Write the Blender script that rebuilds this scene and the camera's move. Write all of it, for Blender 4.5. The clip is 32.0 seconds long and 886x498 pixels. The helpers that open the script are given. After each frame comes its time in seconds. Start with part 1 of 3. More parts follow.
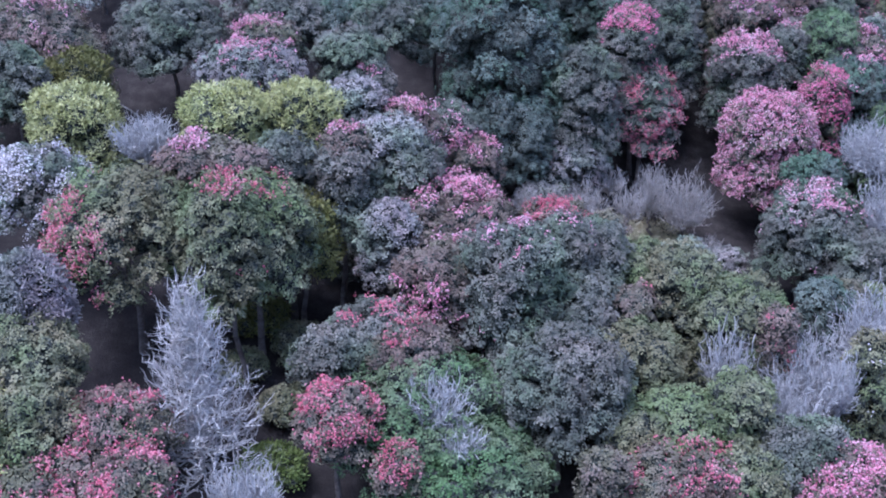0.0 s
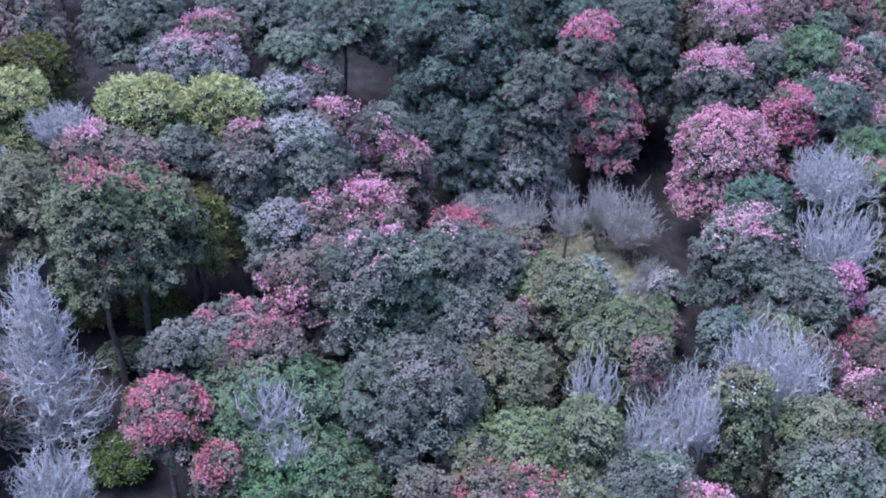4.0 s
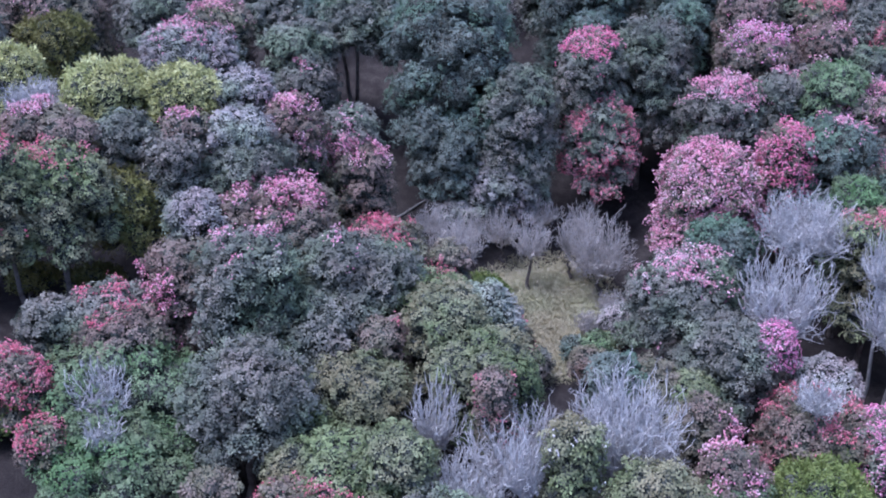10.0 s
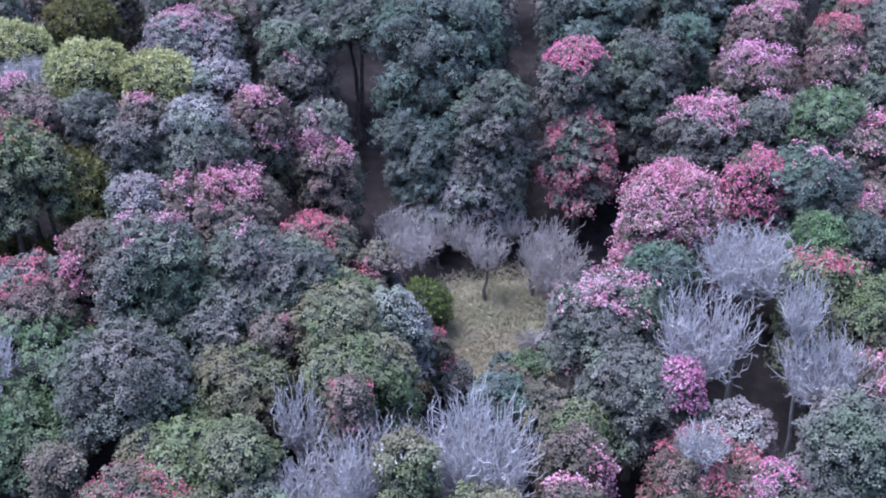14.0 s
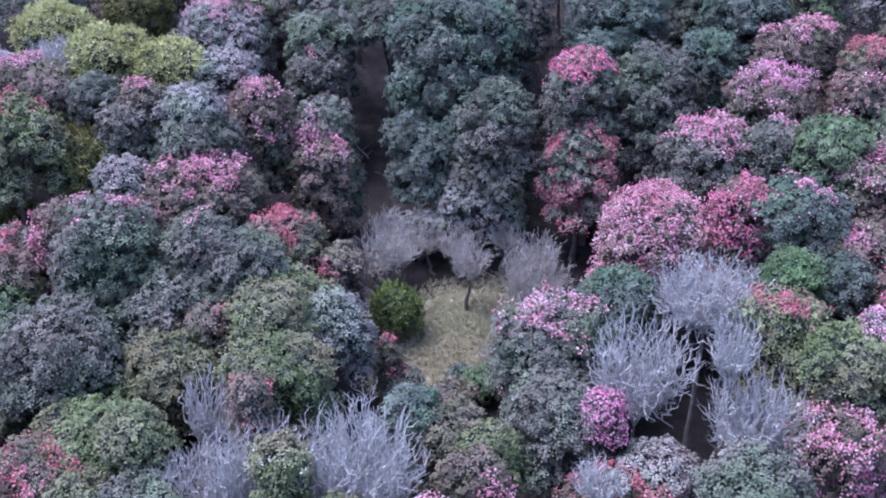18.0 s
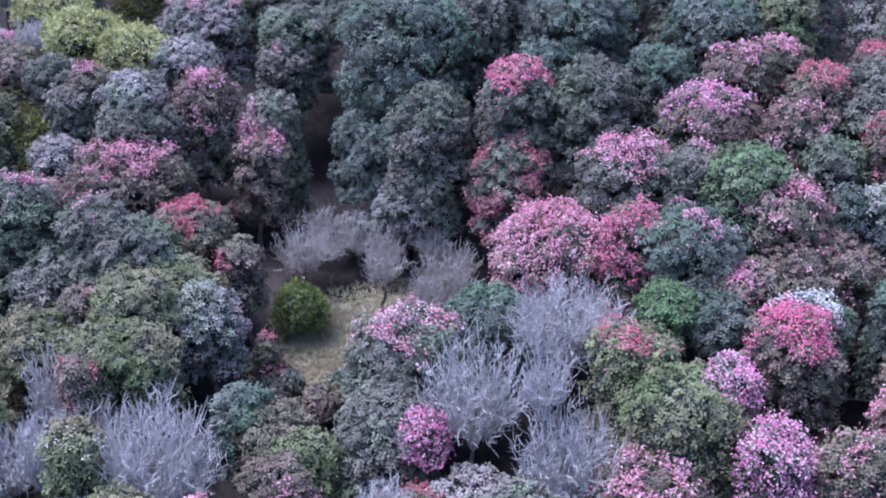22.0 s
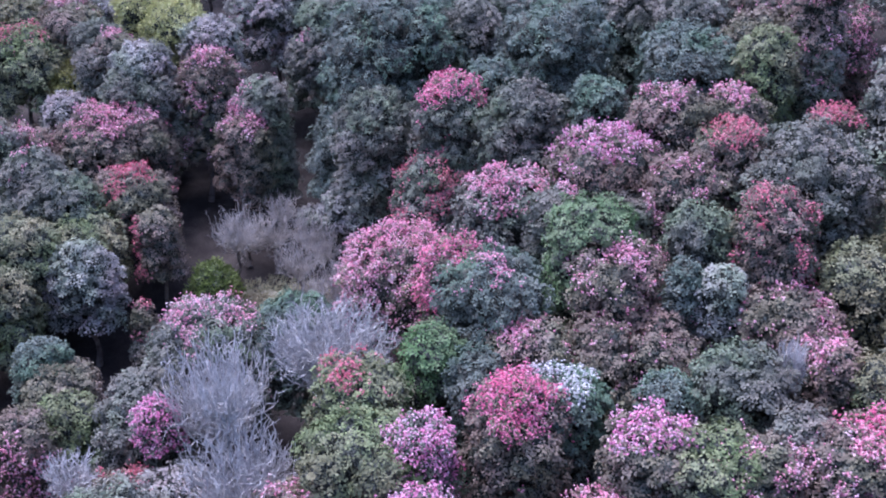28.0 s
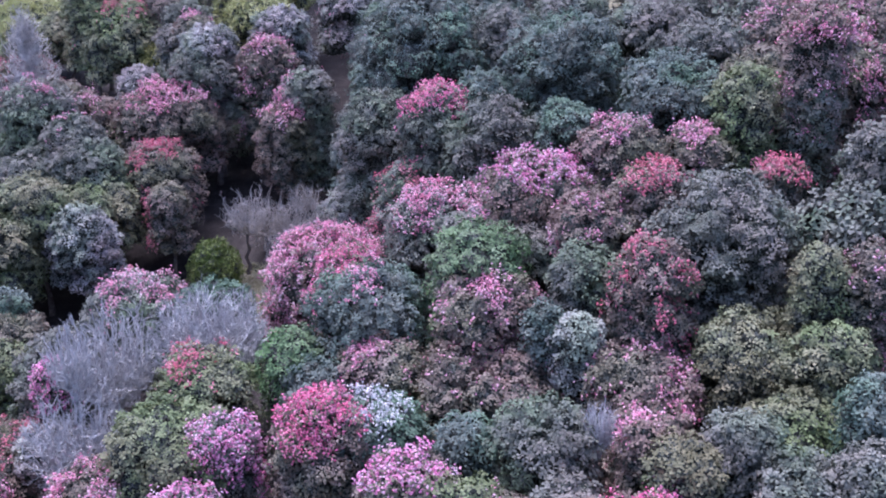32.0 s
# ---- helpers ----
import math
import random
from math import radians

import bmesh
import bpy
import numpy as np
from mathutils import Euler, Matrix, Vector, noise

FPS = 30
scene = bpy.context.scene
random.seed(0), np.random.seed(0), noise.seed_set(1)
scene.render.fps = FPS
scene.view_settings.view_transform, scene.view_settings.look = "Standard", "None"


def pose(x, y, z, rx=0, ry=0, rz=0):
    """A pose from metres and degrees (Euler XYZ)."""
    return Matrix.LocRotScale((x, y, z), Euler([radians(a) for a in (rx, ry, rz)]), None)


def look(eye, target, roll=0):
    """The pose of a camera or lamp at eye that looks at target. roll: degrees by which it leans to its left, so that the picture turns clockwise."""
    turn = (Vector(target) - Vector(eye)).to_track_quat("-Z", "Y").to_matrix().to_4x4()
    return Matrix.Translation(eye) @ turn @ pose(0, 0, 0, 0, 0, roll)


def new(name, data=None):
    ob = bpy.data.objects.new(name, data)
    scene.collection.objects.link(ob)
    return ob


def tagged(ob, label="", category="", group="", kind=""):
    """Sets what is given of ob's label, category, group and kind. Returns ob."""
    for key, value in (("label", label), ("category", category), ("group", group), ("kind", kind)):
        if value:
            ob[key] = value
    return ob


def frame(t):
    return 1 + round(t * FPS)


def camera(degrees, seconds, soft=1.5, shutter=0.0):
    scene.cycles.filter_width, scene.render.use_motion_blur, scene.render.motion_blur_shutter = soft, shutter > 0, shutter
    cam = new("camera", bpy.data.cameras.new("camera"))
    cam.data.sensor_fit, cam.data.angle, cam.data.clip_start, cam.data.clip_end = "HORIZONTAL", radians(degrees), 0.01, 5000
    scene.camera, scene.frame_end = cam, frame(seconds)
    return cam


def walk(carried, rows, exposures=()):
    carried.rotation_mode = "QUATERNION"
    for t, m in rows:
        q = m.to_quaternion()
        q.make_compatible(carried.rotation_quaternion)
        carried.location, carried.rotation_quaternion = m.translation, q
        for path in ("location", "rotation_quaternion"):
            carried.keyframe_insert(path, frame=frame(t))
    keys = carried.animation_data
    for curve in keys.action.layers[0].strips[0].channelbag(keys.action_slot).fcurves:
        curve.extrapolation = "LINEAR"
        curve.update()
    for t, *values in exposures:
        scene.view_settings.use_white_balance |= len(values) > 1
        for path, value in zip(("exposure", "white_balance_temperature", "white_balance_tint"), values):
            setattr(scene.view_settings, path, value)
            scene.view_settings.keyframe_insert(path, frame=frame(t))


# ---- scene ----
cam = camera(41.9, 32.0, soft=1.97)
METRES, EYE, TILT, LEAN, TURN = 160.0, 42.72, -26.5, 0.0, 0.0
ROWS = [
    (0.0, 0.0, 0.0, 0.0, 0.0, 0.0, -0.0),
    (0.5, 0.0126, 0.0006, 0.0006, 0.59, -0.03, -0.34),
    (1.0, 0.0259, 0.0017, 0.0013, 1.31, -0.06, -0.73),
    (1.5, 0.0396, 0.0031, 0.0021, 2.16, -0.08, -1.16),
    (2.0, 0.0531, 0.0049, 0.0031, 3.02, -0.11, -1.61),
    (2.5, 0.0668, 0.0067, 0.0042, 3.9, -0.16, -2.04),
    (3.0, 0.0806, 0.0087, 0.0053, 4.8, -0.23, -2.51),
    (3.5, 0.0934, 0.0109, 0.0064, 5.8, -0.27, -3.02),
    (4.0, 0.1071, 0.0134, 0.0077, 6.9, -0.36, -3.57),
    (4.5, 0.1205, 0.0161, 0.0088, 8.04, -0.43, -4.14),
    (6.5, 0.1676, 0.0279, 0.0149, 12.79, -0.87, -6.45),
    (7.0, 0.1767, 0.0308, 0.0163, 13.92, -1.03, -7.0),
    (7.5, 0.1866, 0.0342, 0.0179, 14.81, -1.13, -7.45),
    (8.0, 0.1977, 0.0381, 0.0198, 15.67, -1.21, -7.85),
    (8.5, 0.21, 0.0428, 0.0221, 16.71, -1.39, -8.33),
    (9.0, 0.2229, 0.0481, 0.0245, 17.72, -1.5, -8.83),
    (9.5, 0.2367, 0.0535, 0.0278, 18.82, -1.7, -9.31),
    (10.0, 0.2508, 0.0589, 0.031, 19.88, -1.94, -9.8),
    (10.5, 0.265, 0.0654, 0.034, 20.98, -2.13, -10.33),
    (11.0, 0.2799, 0.0725, 0.0378, 22.13, -2.36, -10.82),
    (11.5, 0.2945, 0.0801, 0.0416, 23.25, -2.57, -11.33),
    (12.0, 0.3099, 0.0884, 0.0456, 24.44, -2.81, -11.81),
    (12.5, 0.3241, 0.0964, 0.0498, 25.69, -3.08, -12.37),
    (13.0, 0.3354, 0.1031, 0.0531, 26.99, -3.35, -12.96),
    (13.5, 0.3439, 0.1087, 0.0553, 28.45, -3.67, -13.6),
    (14.0, 0.3521, 0.1143, 0.058, 30.03, -4.07, -14.25),
    (14.5, 0.3606, 0.1203, 0.0609, 31.46, -4.42, -14.83),
    (16.5, 0.3973, 0.1503, 0.0758, 36.63, -5.88, -16.82),
    (17.0, 0.4072, 0.1592, 0.0803, 37.88, -6.29, -17.24),
    (17.5, 0.4164, 0.1679, 0.0849, 39.09, -6.66, -17.68),
    (18.0, 0.4253, 0.1769, 0.089, 40.36, -7.06, -18.12),
    (18.5, 0.4343, 0.1862, 0.0934, 41.56, -7.43, -18.56),
    (19.0, 0.4439, 0.1962, 0.0983, 42.81, -7.85, -18.94),
    (19.5, 0.4536, 0.2068, 0.104, 44.07, -8.32, -19.33),
    (20.0, 0.4636, 0.2181, 0.1091, 45.32, -8.69, -19.72),
    (20.5, 0.4734, 0.2301, 0.1151, 46.73, -9.18, -20.16),
    (21.0, 0.4832, 0.243, 0.1212, 48.16, -9.68, -20.58),
    (21.5, 0.4934, 0.2566, 0.1279, 49.6, -10.21, -20.95),
    (22.0, 0.5029, 0.2708, 0.1347, 51.07, -10.73, -21.37),
    (22.5, 0.5123, 0.2858, 0.142, 52.68, -11.29, -21.77),
    (23.0, 0.5212, 0.3007, 0.1492, 54.34, -11.92, -22.19),
    (23.5, 0.53, 0.3159, 0.1564, 56.15, -12.58, -22.63),
    (24.0, 0.5382, 0.3315, 0.1641, 58.18, -13.39, -23.08),
    (24.5, 0.5459, 0.3469, 0.1717, 60.27, -14.23, -23.54),
    (25.0, 0.5532, 0.3628, 0.1796, 62.41, -15.11, -23.95),
    (25.5, 0.5601, 0.3797, 0.1877, 64.52, -15.95, -24.33),
    (26.0, 0.5665, 0.3969, 0.1962, 66.66, -16.84, -24.7),
    (26.5, 0.5723, 0.4145, 0.2053, 68.86, -17.77, -25.02),
    (28.5, 0.5864, 0.4827, 0.2406, 78.1, -21.85, -25.99),
    (29.0, 0.5881, 0.5002, 0.2497, 80.52, -22.95, -26.16),
    (29.5, 0.5891, 0.5177, 0.2589, 82.95, -24.06, -26.26),
    (30.0, 0.5896, 0.5347, 0.2677, 85.37, -25.15, -26.34),
    (30.5, 0.5894, 0.5518, 0.2764, 87.78, -26.22, -26.37),
    (31.0, 0.5886, 0.5691, 0.2853, 90.19, -27.3, -26.38),
    (31.5, 0.5868, 0.5864, 0.294, 92.62, -28.38, -26.33),
    (32.0, 0.5847, 0.6028, 0.302, 95.0, -29.44, -26.25),
]
walk(cam, [(t, pose(0, 0, EYE, TILT, LEAN, TURN) @ pose(METRES * x, METRES * y, METRES * z, 90 + pitch, roll, yaw)) for t, x, y, z, yaw, pitch, roll in ROWS],
     exposures=((0.0, 0.07, 4900, 18.5), (12.0, 0.23, 5090, 21.5), (20.0, 0.34, 5190, 22.5), (26.0, 0.41, 5270, 24.5), (32.0, 0.43, 5390, 26.5)))

# ---- light: an overcast dusk, wide soft sun behind thin cloud ----
SUN_ELEVATION, SUN_AZIMUTH = radians(70), radians(235)
world = bpy.data.worlds.new("overcast_sky")
scene.world = world
world.use_nodes = True
wn, wl = world.node_tree.nodes, world.node_tree.links
sky = wn.new("ShaderNodeTexSky")
sky.sky_type, sky.sun_disc, sky.sun_elevation, sky.sun_rotation = "NISHITA", False, SUN_ELEVATION, SUN_AZIMUTH
sky.air_density, sky.dust_density = 1.0, 3.0
background = wn["Background"]
background.inputs["Strength"].default_value = 0.2
wl.new(sky.outputs["Color"], background.inputs["Color"])
sun = new("sun", bpy.data.lights.new("sun", "SUN"))
sun.data.energy, sun.data.angle, sun.data.color = 2.5, radians(32), (1.0, 0.97, 0.94)
sun.matrix_world = look((math.sin(SUN_AZIMUTH) * math.cos(SUN_ELEVATION) * 100, math.cos(SUN_AZIMUTH) * math.cos(SUN_ELEVATION) * 100, math.sin(SUN_ELEVATION) * 100), (0, 0, 0))


# ---- materials ----
def material(name, roughness, build, specular=0.5):
    m = bpy.data.materials.new(name)
    m.use_nodes = True
    nodes, links = m.node_tree.nodes, m.node_tree.links
    bsdf = nodes["Principled BSDF"]
    bsdf.inputs["Roughness"].default_value = roughness
    bsdf.inputs["Specular IOR Level"].default_value = specular
    build(nodes, links, bsdf)
    return m


def ramp(nodes, stops):
    r = nodes.new("ShaderNodeValToRGB")
    while len(r.color_ramp.elements) < len(stops):
        r.color_ramp.elements.new(0.5)
    for e, (at, colour) in zip(r.color_ramp.elements, stops):
        e.position, e.color = at, (*colour, 1)
    return r


def noise_node(nodes, links, scale, detail=3, coords="Object"):
    n, c = nodes.new("ShaderNodeTexNoise"), nodes.new("ShaderNodeTexCoord")
    n.inputs["Scale"].default_value, n.inputs["Detail"].default_value = scale, detail
    links.new(c.outputs[coords], n.inputs["Vector"])
    return n


def maths(nodes, links, op, a, b):
    n = nodes.new("ShaderNodeMath")
    n.operation = op
    for socket, v in zip(n.inputs, (a, b)):
        if isinstance(v, (int, float)):
            socket.default_value = v
        else:
            links.new(v, socket)
    return n.outputs[0]


def foliage(name, dark, mid, light, roughness=0.62, specular=0.3, grain=0.13, hue=1.0):
    """Leaves: one tone for each leaf, shifted for each clump and by patches a few metres wide."""
    def build(nodes, links, bsdf):
        leaf, clump = nodes.new("ShaderNodeNewGeometry"), nodes.new("ShaderNodeObjectInfo")
        patch = noise_node(nodes, links, 0.45, 2)
        v = maths(nodes, links, "MULTIPLY", leaf.outputs["Random Per Island"], grain)
        v = maths(nodes, links, "ADD", v, maths(nodes, links, "MULTIPLY", clump.outputs["Random"], 0.36 - 0.78 * grain))
        v = maths(nodes, links, "ADD", v, maths(nodes, links, "MULTIPLY", patch.outputs["Fac"], 0.46))
        tuft = noise_node(nodes, links, 2.3, 2)
        v = maths(nodes, links, "ADD", v, maths(nodes, links, "MULTIPLY", tuft.outputs["Fac"], 0.28))
        r = ramp(nodes, ((0.16, dark), (0.54, mid), (0.92, light)))
        links.new(v, r.inputs["Fac"])
        flush = noise_node(nodes, links, 0.23, 3)
        tint = ramp(nodes, ((0.36, (1.1, 0.96, 0.99)), (0.5, (1, 1, 1)), (0.64, (0.87, 1.06, 0.82))))
        links.new(flush.outputs["Fac"], tint.inputs["Fac"])
        mix = nodes.new("ShaderNodeMix")
        mix.data_type, mix.blend_type = "RGBA", "MULTIPLY"
        mix.inputs[0].default_value = hue
        links.new(r.outputs["Color"], mix.inputs[6])
        links.new(tint.outputs["Color"], mix.inputs[7])
        links.new(mix.outputs[2], bsdf.inputs["Base Color"])
    return material(name, roughness, build, specular)


LEAF = {
    "g": foliage("grey_green_leaves", (0.054, 0.057, 0.047), (0.177, 0.183, 0.15), (0.37, 0.36, 0.305)),
    "b": foliage("blue_green_leaves", (0.038, 0.053, 0.042), (0.132, 0.170, 0.140), (0.277, 0.328, 0.275)),
    "o": foliage("olive_leaves", (0.06, 0.064, 0.033), (0.213, 0.221, 0.122), (0.4, 0.39, 0.245)),
    "l": foliage("lush_green_leaves", (0.048, 0.064, 0.03), (0.152, 0.215, 0.108), (0.31, 0.385, 0.22)),
    "r": foliage("russet_green_leaves", (0.063, 0.049, 0.040), (0.208, 0.164, 0.131), (0.391, 0.304, 0.257)),
    "w": foliage("pale_grey_leaves", (0.12, 0.115, 0.105), (0.32, 0.3, 0.285), (0.56, 0.53, 0.5)),
    "y": foliage("yellow_green_young_leaves", (0.15, 0.16, 0.05), (0.46, 0.46, 0.18), (0.78, 0.76, 0.43), 0.5, 0.3, 0.28, 0.15),
    "q": foliage("yellowish_olive_leaves", (0.076, 0.076, 0.018), (0.214, 0.205, 0.064), (0.403, 0.363, 0.152), 0.5, 0.3, 0.28, 0.3),
    "k": foliage("fresh_green_leaves", (0.05, 0.075, 0.018), (0.16, 0.205, 0.055), (0.3, 0.34, 0.11), 0.5, 0.3, 0.28, 0.3),
    "v": foliage("lilac_grey_buds", (0.12, 0.11, 0.11), (0.31, 0.28, 0.285), (0.54, 0.49, 0.495), 0.6, 0.3),
}
BLOOM = {
    "P": foliage("pink_petals", (0.54, 0.1, 0.2), (0.83, 0.33, 0.46), (0.97, 0.8, 0.84), 0.6, 0.2, 0.35, 0.3),
    "H": foliage("hot_pink_petals", (0.57, 0.05, 0.17), (0.85, 0.2, 0.37), (0.97, 0.57, 0.69), 0.6, 0.2, 0.35, 0.3),
    "R": foliage("red_petals", (0.43, 0.055, 0.105), (0.69, 0.175, 0.245), (0.87, 0.49, 0.54), 0.6, 0.2, 0.35, 0.3),
    "M": foliage("lilac_pink_petals", (0.54, 0.08, 0.26), (0.82, 0.29, 0.5), (0.97, 0.76, 0.86), 0.6, 0.2, 0.4, 0.3),
    "W": foliage("white_petals", (0.46, 0.39, 0.42), (0.77, 0.7, 0.73), (0.91, 0.88, 0.89), 0.6, 0.2, 0.55, 0.2),
}


def wood(name, dark, light, scale):
    def build(nodes, links, bsdf):
        a, b = noise_node(nodes, links, scale, 4), noise_node(nodes, links, scale * 6, 3)
        v = maths(nodes, links, "ADD", maths(nodes, links, "MULTIPLY", a.outputs["Fac"], 0.6), maths(nodes, links, "MULTIPLY", b.outputs["Fac"], 0.4))
        r = ramp(nodes, ((0.35, dark), (0.65, light)))
        links.new(v, r.inputs["Fac"])
        links.new(r.outputs["Color"], bsdf.inputs["Base Color"])
        bump = nodes.new("ShaderNodeBump")
        bump.inputs["Strength"].default_value, bump.inputs["Distance"].default_value = 0.6, 0.03
        links.new(b.outputs["Fac"], bump.inputs["Height"])
        links.new(bump.outputs["Normal"], bsdf.inputs["Normal"])
    return material(name, 0.85, build, 0.2)


BARK = wood("brown_bark", (0.08, 0.065, 0.058), (0.26, 0.22, 0.2), 2.0)


def inner_leaf_shade(nodes, links, bsdf):
    """The leaves deep in a crown, their shade painted into the colour: small pale blades between dark gaps."""
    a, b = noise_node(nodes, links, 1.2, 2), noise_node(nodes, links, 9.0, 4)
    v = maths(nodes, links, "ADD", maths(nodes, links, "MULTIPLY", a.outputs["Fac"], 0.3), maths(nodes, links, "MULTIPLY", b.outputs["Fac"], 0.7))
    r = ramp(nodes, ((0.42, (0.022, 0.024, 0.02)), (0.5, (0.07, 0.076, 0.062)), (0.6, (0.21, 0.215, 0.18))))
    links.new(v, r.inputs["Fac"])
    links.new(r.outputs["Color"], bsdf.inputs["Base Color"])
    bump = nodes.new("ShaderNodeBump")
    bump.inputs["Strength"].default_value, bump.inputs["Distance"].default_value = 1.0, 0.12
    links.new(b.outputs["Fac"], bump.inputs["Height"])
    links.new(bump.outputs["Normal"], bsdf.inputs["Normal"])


INNER = material("inner_leaf_shade", 0.8, inner_leaf_shade, 0.2)
GREY_BARK = wood("pale_grey_bark", (0.16, 0.15, 0.145), (0.36, 0.34, 0.33), 1.5)
TWIG = wood("lilac_grey_twigs", (0.42, 0.4, 0.4), (0.76, 0.73, 0.72), 0.8)
DRY_TWIG = wood("brown_grey_twigs", (0.33, 0.295, 0.27), (0.66, 0.595, 0.55), 0.8)
WHITE_TWIG = wood("silvery_twigs", (0.56, 0.52, 0.5), (0.88, 0.83, 0.8), 0.8)
FINE_TWIG = wood("dull_lilac_twig_tips", (0.27, 0.26, 0.26), (0.5, 0.475, 0.47), 0.8)


def litter(nodes, links, bsdf):
    a, b, c = (noise_node(nodes, links, s, 5) for s in (0.12, 0.9, 9.0))
    v = maths(nodes, links, "ADD", maths(nodes, links, "MULTIPLY", a.outputs["Fac"], 0.4), maths(nodes, links, "MULTIPLY", b.outputs["Fac"], 0.3))
    v = maths(nodes, links, "ADD", v, maths(nodes, links, "MULTIPLY", c.outputs["Fac"], 0.3))
    r = ramp(nodes, ((0.36, (0.031, 0.027, 0.027)), (0.5, (0.058, 0.049, 0.047)), (0.62, (0.105, 0.09, 0.084))))
    links.new(v, r.inputs["Fac"])
    links.new(r.outputs["Color"], bsdf.inputs["Base Color"])
    bump = nodes.new("ShaderNodeBump")
    bump.inputs["Strength"].default_value, bump.inputs["Distance"].default_value = 0.8, 0.12
    links.new(c.outputs["Fac"], bump.inputs["Height"])
    links.new(bump.outputs["Normal"], bsdf.inputs["Normal"])


LITTER = material("leaf_litter", 0.95, litter, 0.1)


def meadow(nodes, links, bsdf):
    a, b, c = (noise_node(nodes, links, s, 5) for s in (0.3, 1.6, 12.0))
    v = maths(nodes, links, "ADD", maths(nodes, links, "MULTIPLY", a.outputs["Fac"], 0.45), maths(nodes, links, "MULTIPLY", b.outputs["Fac"], 0.3))
    v = maths(nodes, links, "ADD", v, maths(nodes, links, "MULTIPLY", c.outputs["Fac"], 0.25))
    r = ramp(nodes, ((0.38, (0.27, 0.235, 0.17)), (0.5, (0.5, 0.44, 0.33)), (0.61, (0.7, 0.64, 0.53))))
    links.new(v, r.inputs["Fac"])
    links.new(r.outputs["Color"], bsdf.inputs["Base Color"])
    bump = nodes.new("ShaderNodeBump")
    bump.inputs["Strength"].default_value, bump.inputs["Distance"].default_value = 0.7, 0.08
    links.new(c.outputs["Fac"], bump.inputs["Height"])
    links.new(bump.outputs["Normal"], bsdf.inputs["Normal"])


MEADOW = material("dry_meadow", 0.95, meadow, 0.1)
STRAW = foliage("straw_grass_blades", (0.26, 0.23, 0.15), (0.46, 0.42, 0.28), (0.62, 0.57, 0.41), 0.8, 0.1, 0.28, 0.2)


# ---- mesh helpers ----
def mesh_of(name, verts, faces, mat, smooth=False):
    """verts: n x 3, faces: a list of arrays, each m x corners."""
    me = bpy.data.meshes.new(name)
    verts = np.asarray(verts, dtype=np.float32)
    me.vertices.add(len(verts))
    me.vertices.foreach_set("co", verts.ravel())
    loops = np.concatenate([f.ravel() for f in faces]).astype(np.int32)
    sizes = np.concatenate([np.full(len(f), f.shape[1], dtype=np.int32) for f in faces])
    starts = np.concatenate([[0], np.cumsum(sizes)[:-1]]).astype(np.int32)
    me.loops.add(len(loops))
    me.loops.foreach_set("vertex_index", loops)
    me.polygons.add(len(sizes))
    me.polygons.foreach_set("loop_start", starts)
    me.polygons.foreach_set("use_smooth", np.full(len(sizes), smooth))
    me.update(calc_edges=True)
    me.materials.append(mat)
    return me


def part(name, data, parent, label=""):
    ob = new(name, data)
    ob.parent = parent
    return tagged(ob, label)


def ground_z(x, y):
    """The hillside: a nearly level glade in the middle, falling to the south-east and climbing to the north-west, with low swells."""
    far = np.maximum(np.hypot(x - 16, y - 82) - 90, 0)
    climb = np.logaddexp(0, (y - 95) * 0.5) * 0.6
    dip = -0.16 * np.logaddexp(0, np.minimum(80 - y, 60) * 0.5)
    return (-2.6 - 0.12 * (x - 16) + 0.03 * (y - 82) + climb + dip + 0.3 * np.sin(x * 0.19 + 1) * np.cos(y * 0.16)
            - 0.0006 * far * far * (far < 60) - (far >= 60) * (2.16 + 0.05 * (far - 60)) - climb * np.clip(far / 40, 0, 1))


def unit(v):
    return v / np.maximum(np.linalg.norm(v, axis=-1, keepdims=True), 1e-9)


def tangents(n, rng):
    a = unit(np.cross(n, unit(rng.normal(size=n.shape))))
    return a, np.cross(n, a)


def rosettes(p, n, length, width, rng, leaves=3, lift=0.3):
    """Whorls of leathery leaves at the shoot tips p, facing n: each leaf a wedge that widens outwards."""
    a, b = tangents(n, rng)
    m = len(p)
    ang = rng.random((m, 1)) * 6.283 + np.arange(leaves)[None] * (6.283 / leaves) + rng.normal(0, 0.18, (m, leaves))
    out = np.cos(ang)[..., None] * a[:, None] + np.sin(ang)[..., None] * b[:, None]
    side = -np.sin(ang)[..., None] * a[:, None] + np.cos(ang)[..., None] * b[:, None]
    ln = length * rng.uniform(0.7, 1.25, (m, leaves, 1))
    up = n[:, None] * ln * lift * (1 + rng.normal(0, 0.55, (m, leaves, 1)))
    w = side * width * rng.uniform(0.8, 1.2, (m, leaves, 1)) * 0.5
    base = p[:, None] + out * ln * 0.05
    tip = p[:, None] + out * ln + up
    v = np.stack([base, tip - w, tip + w * rng.uniform(0.3, 1, (m, leaves, 1))], axis=2).reshape(-1, 3)
    return v, np.arange(len(v)).reshape(-1, 3)


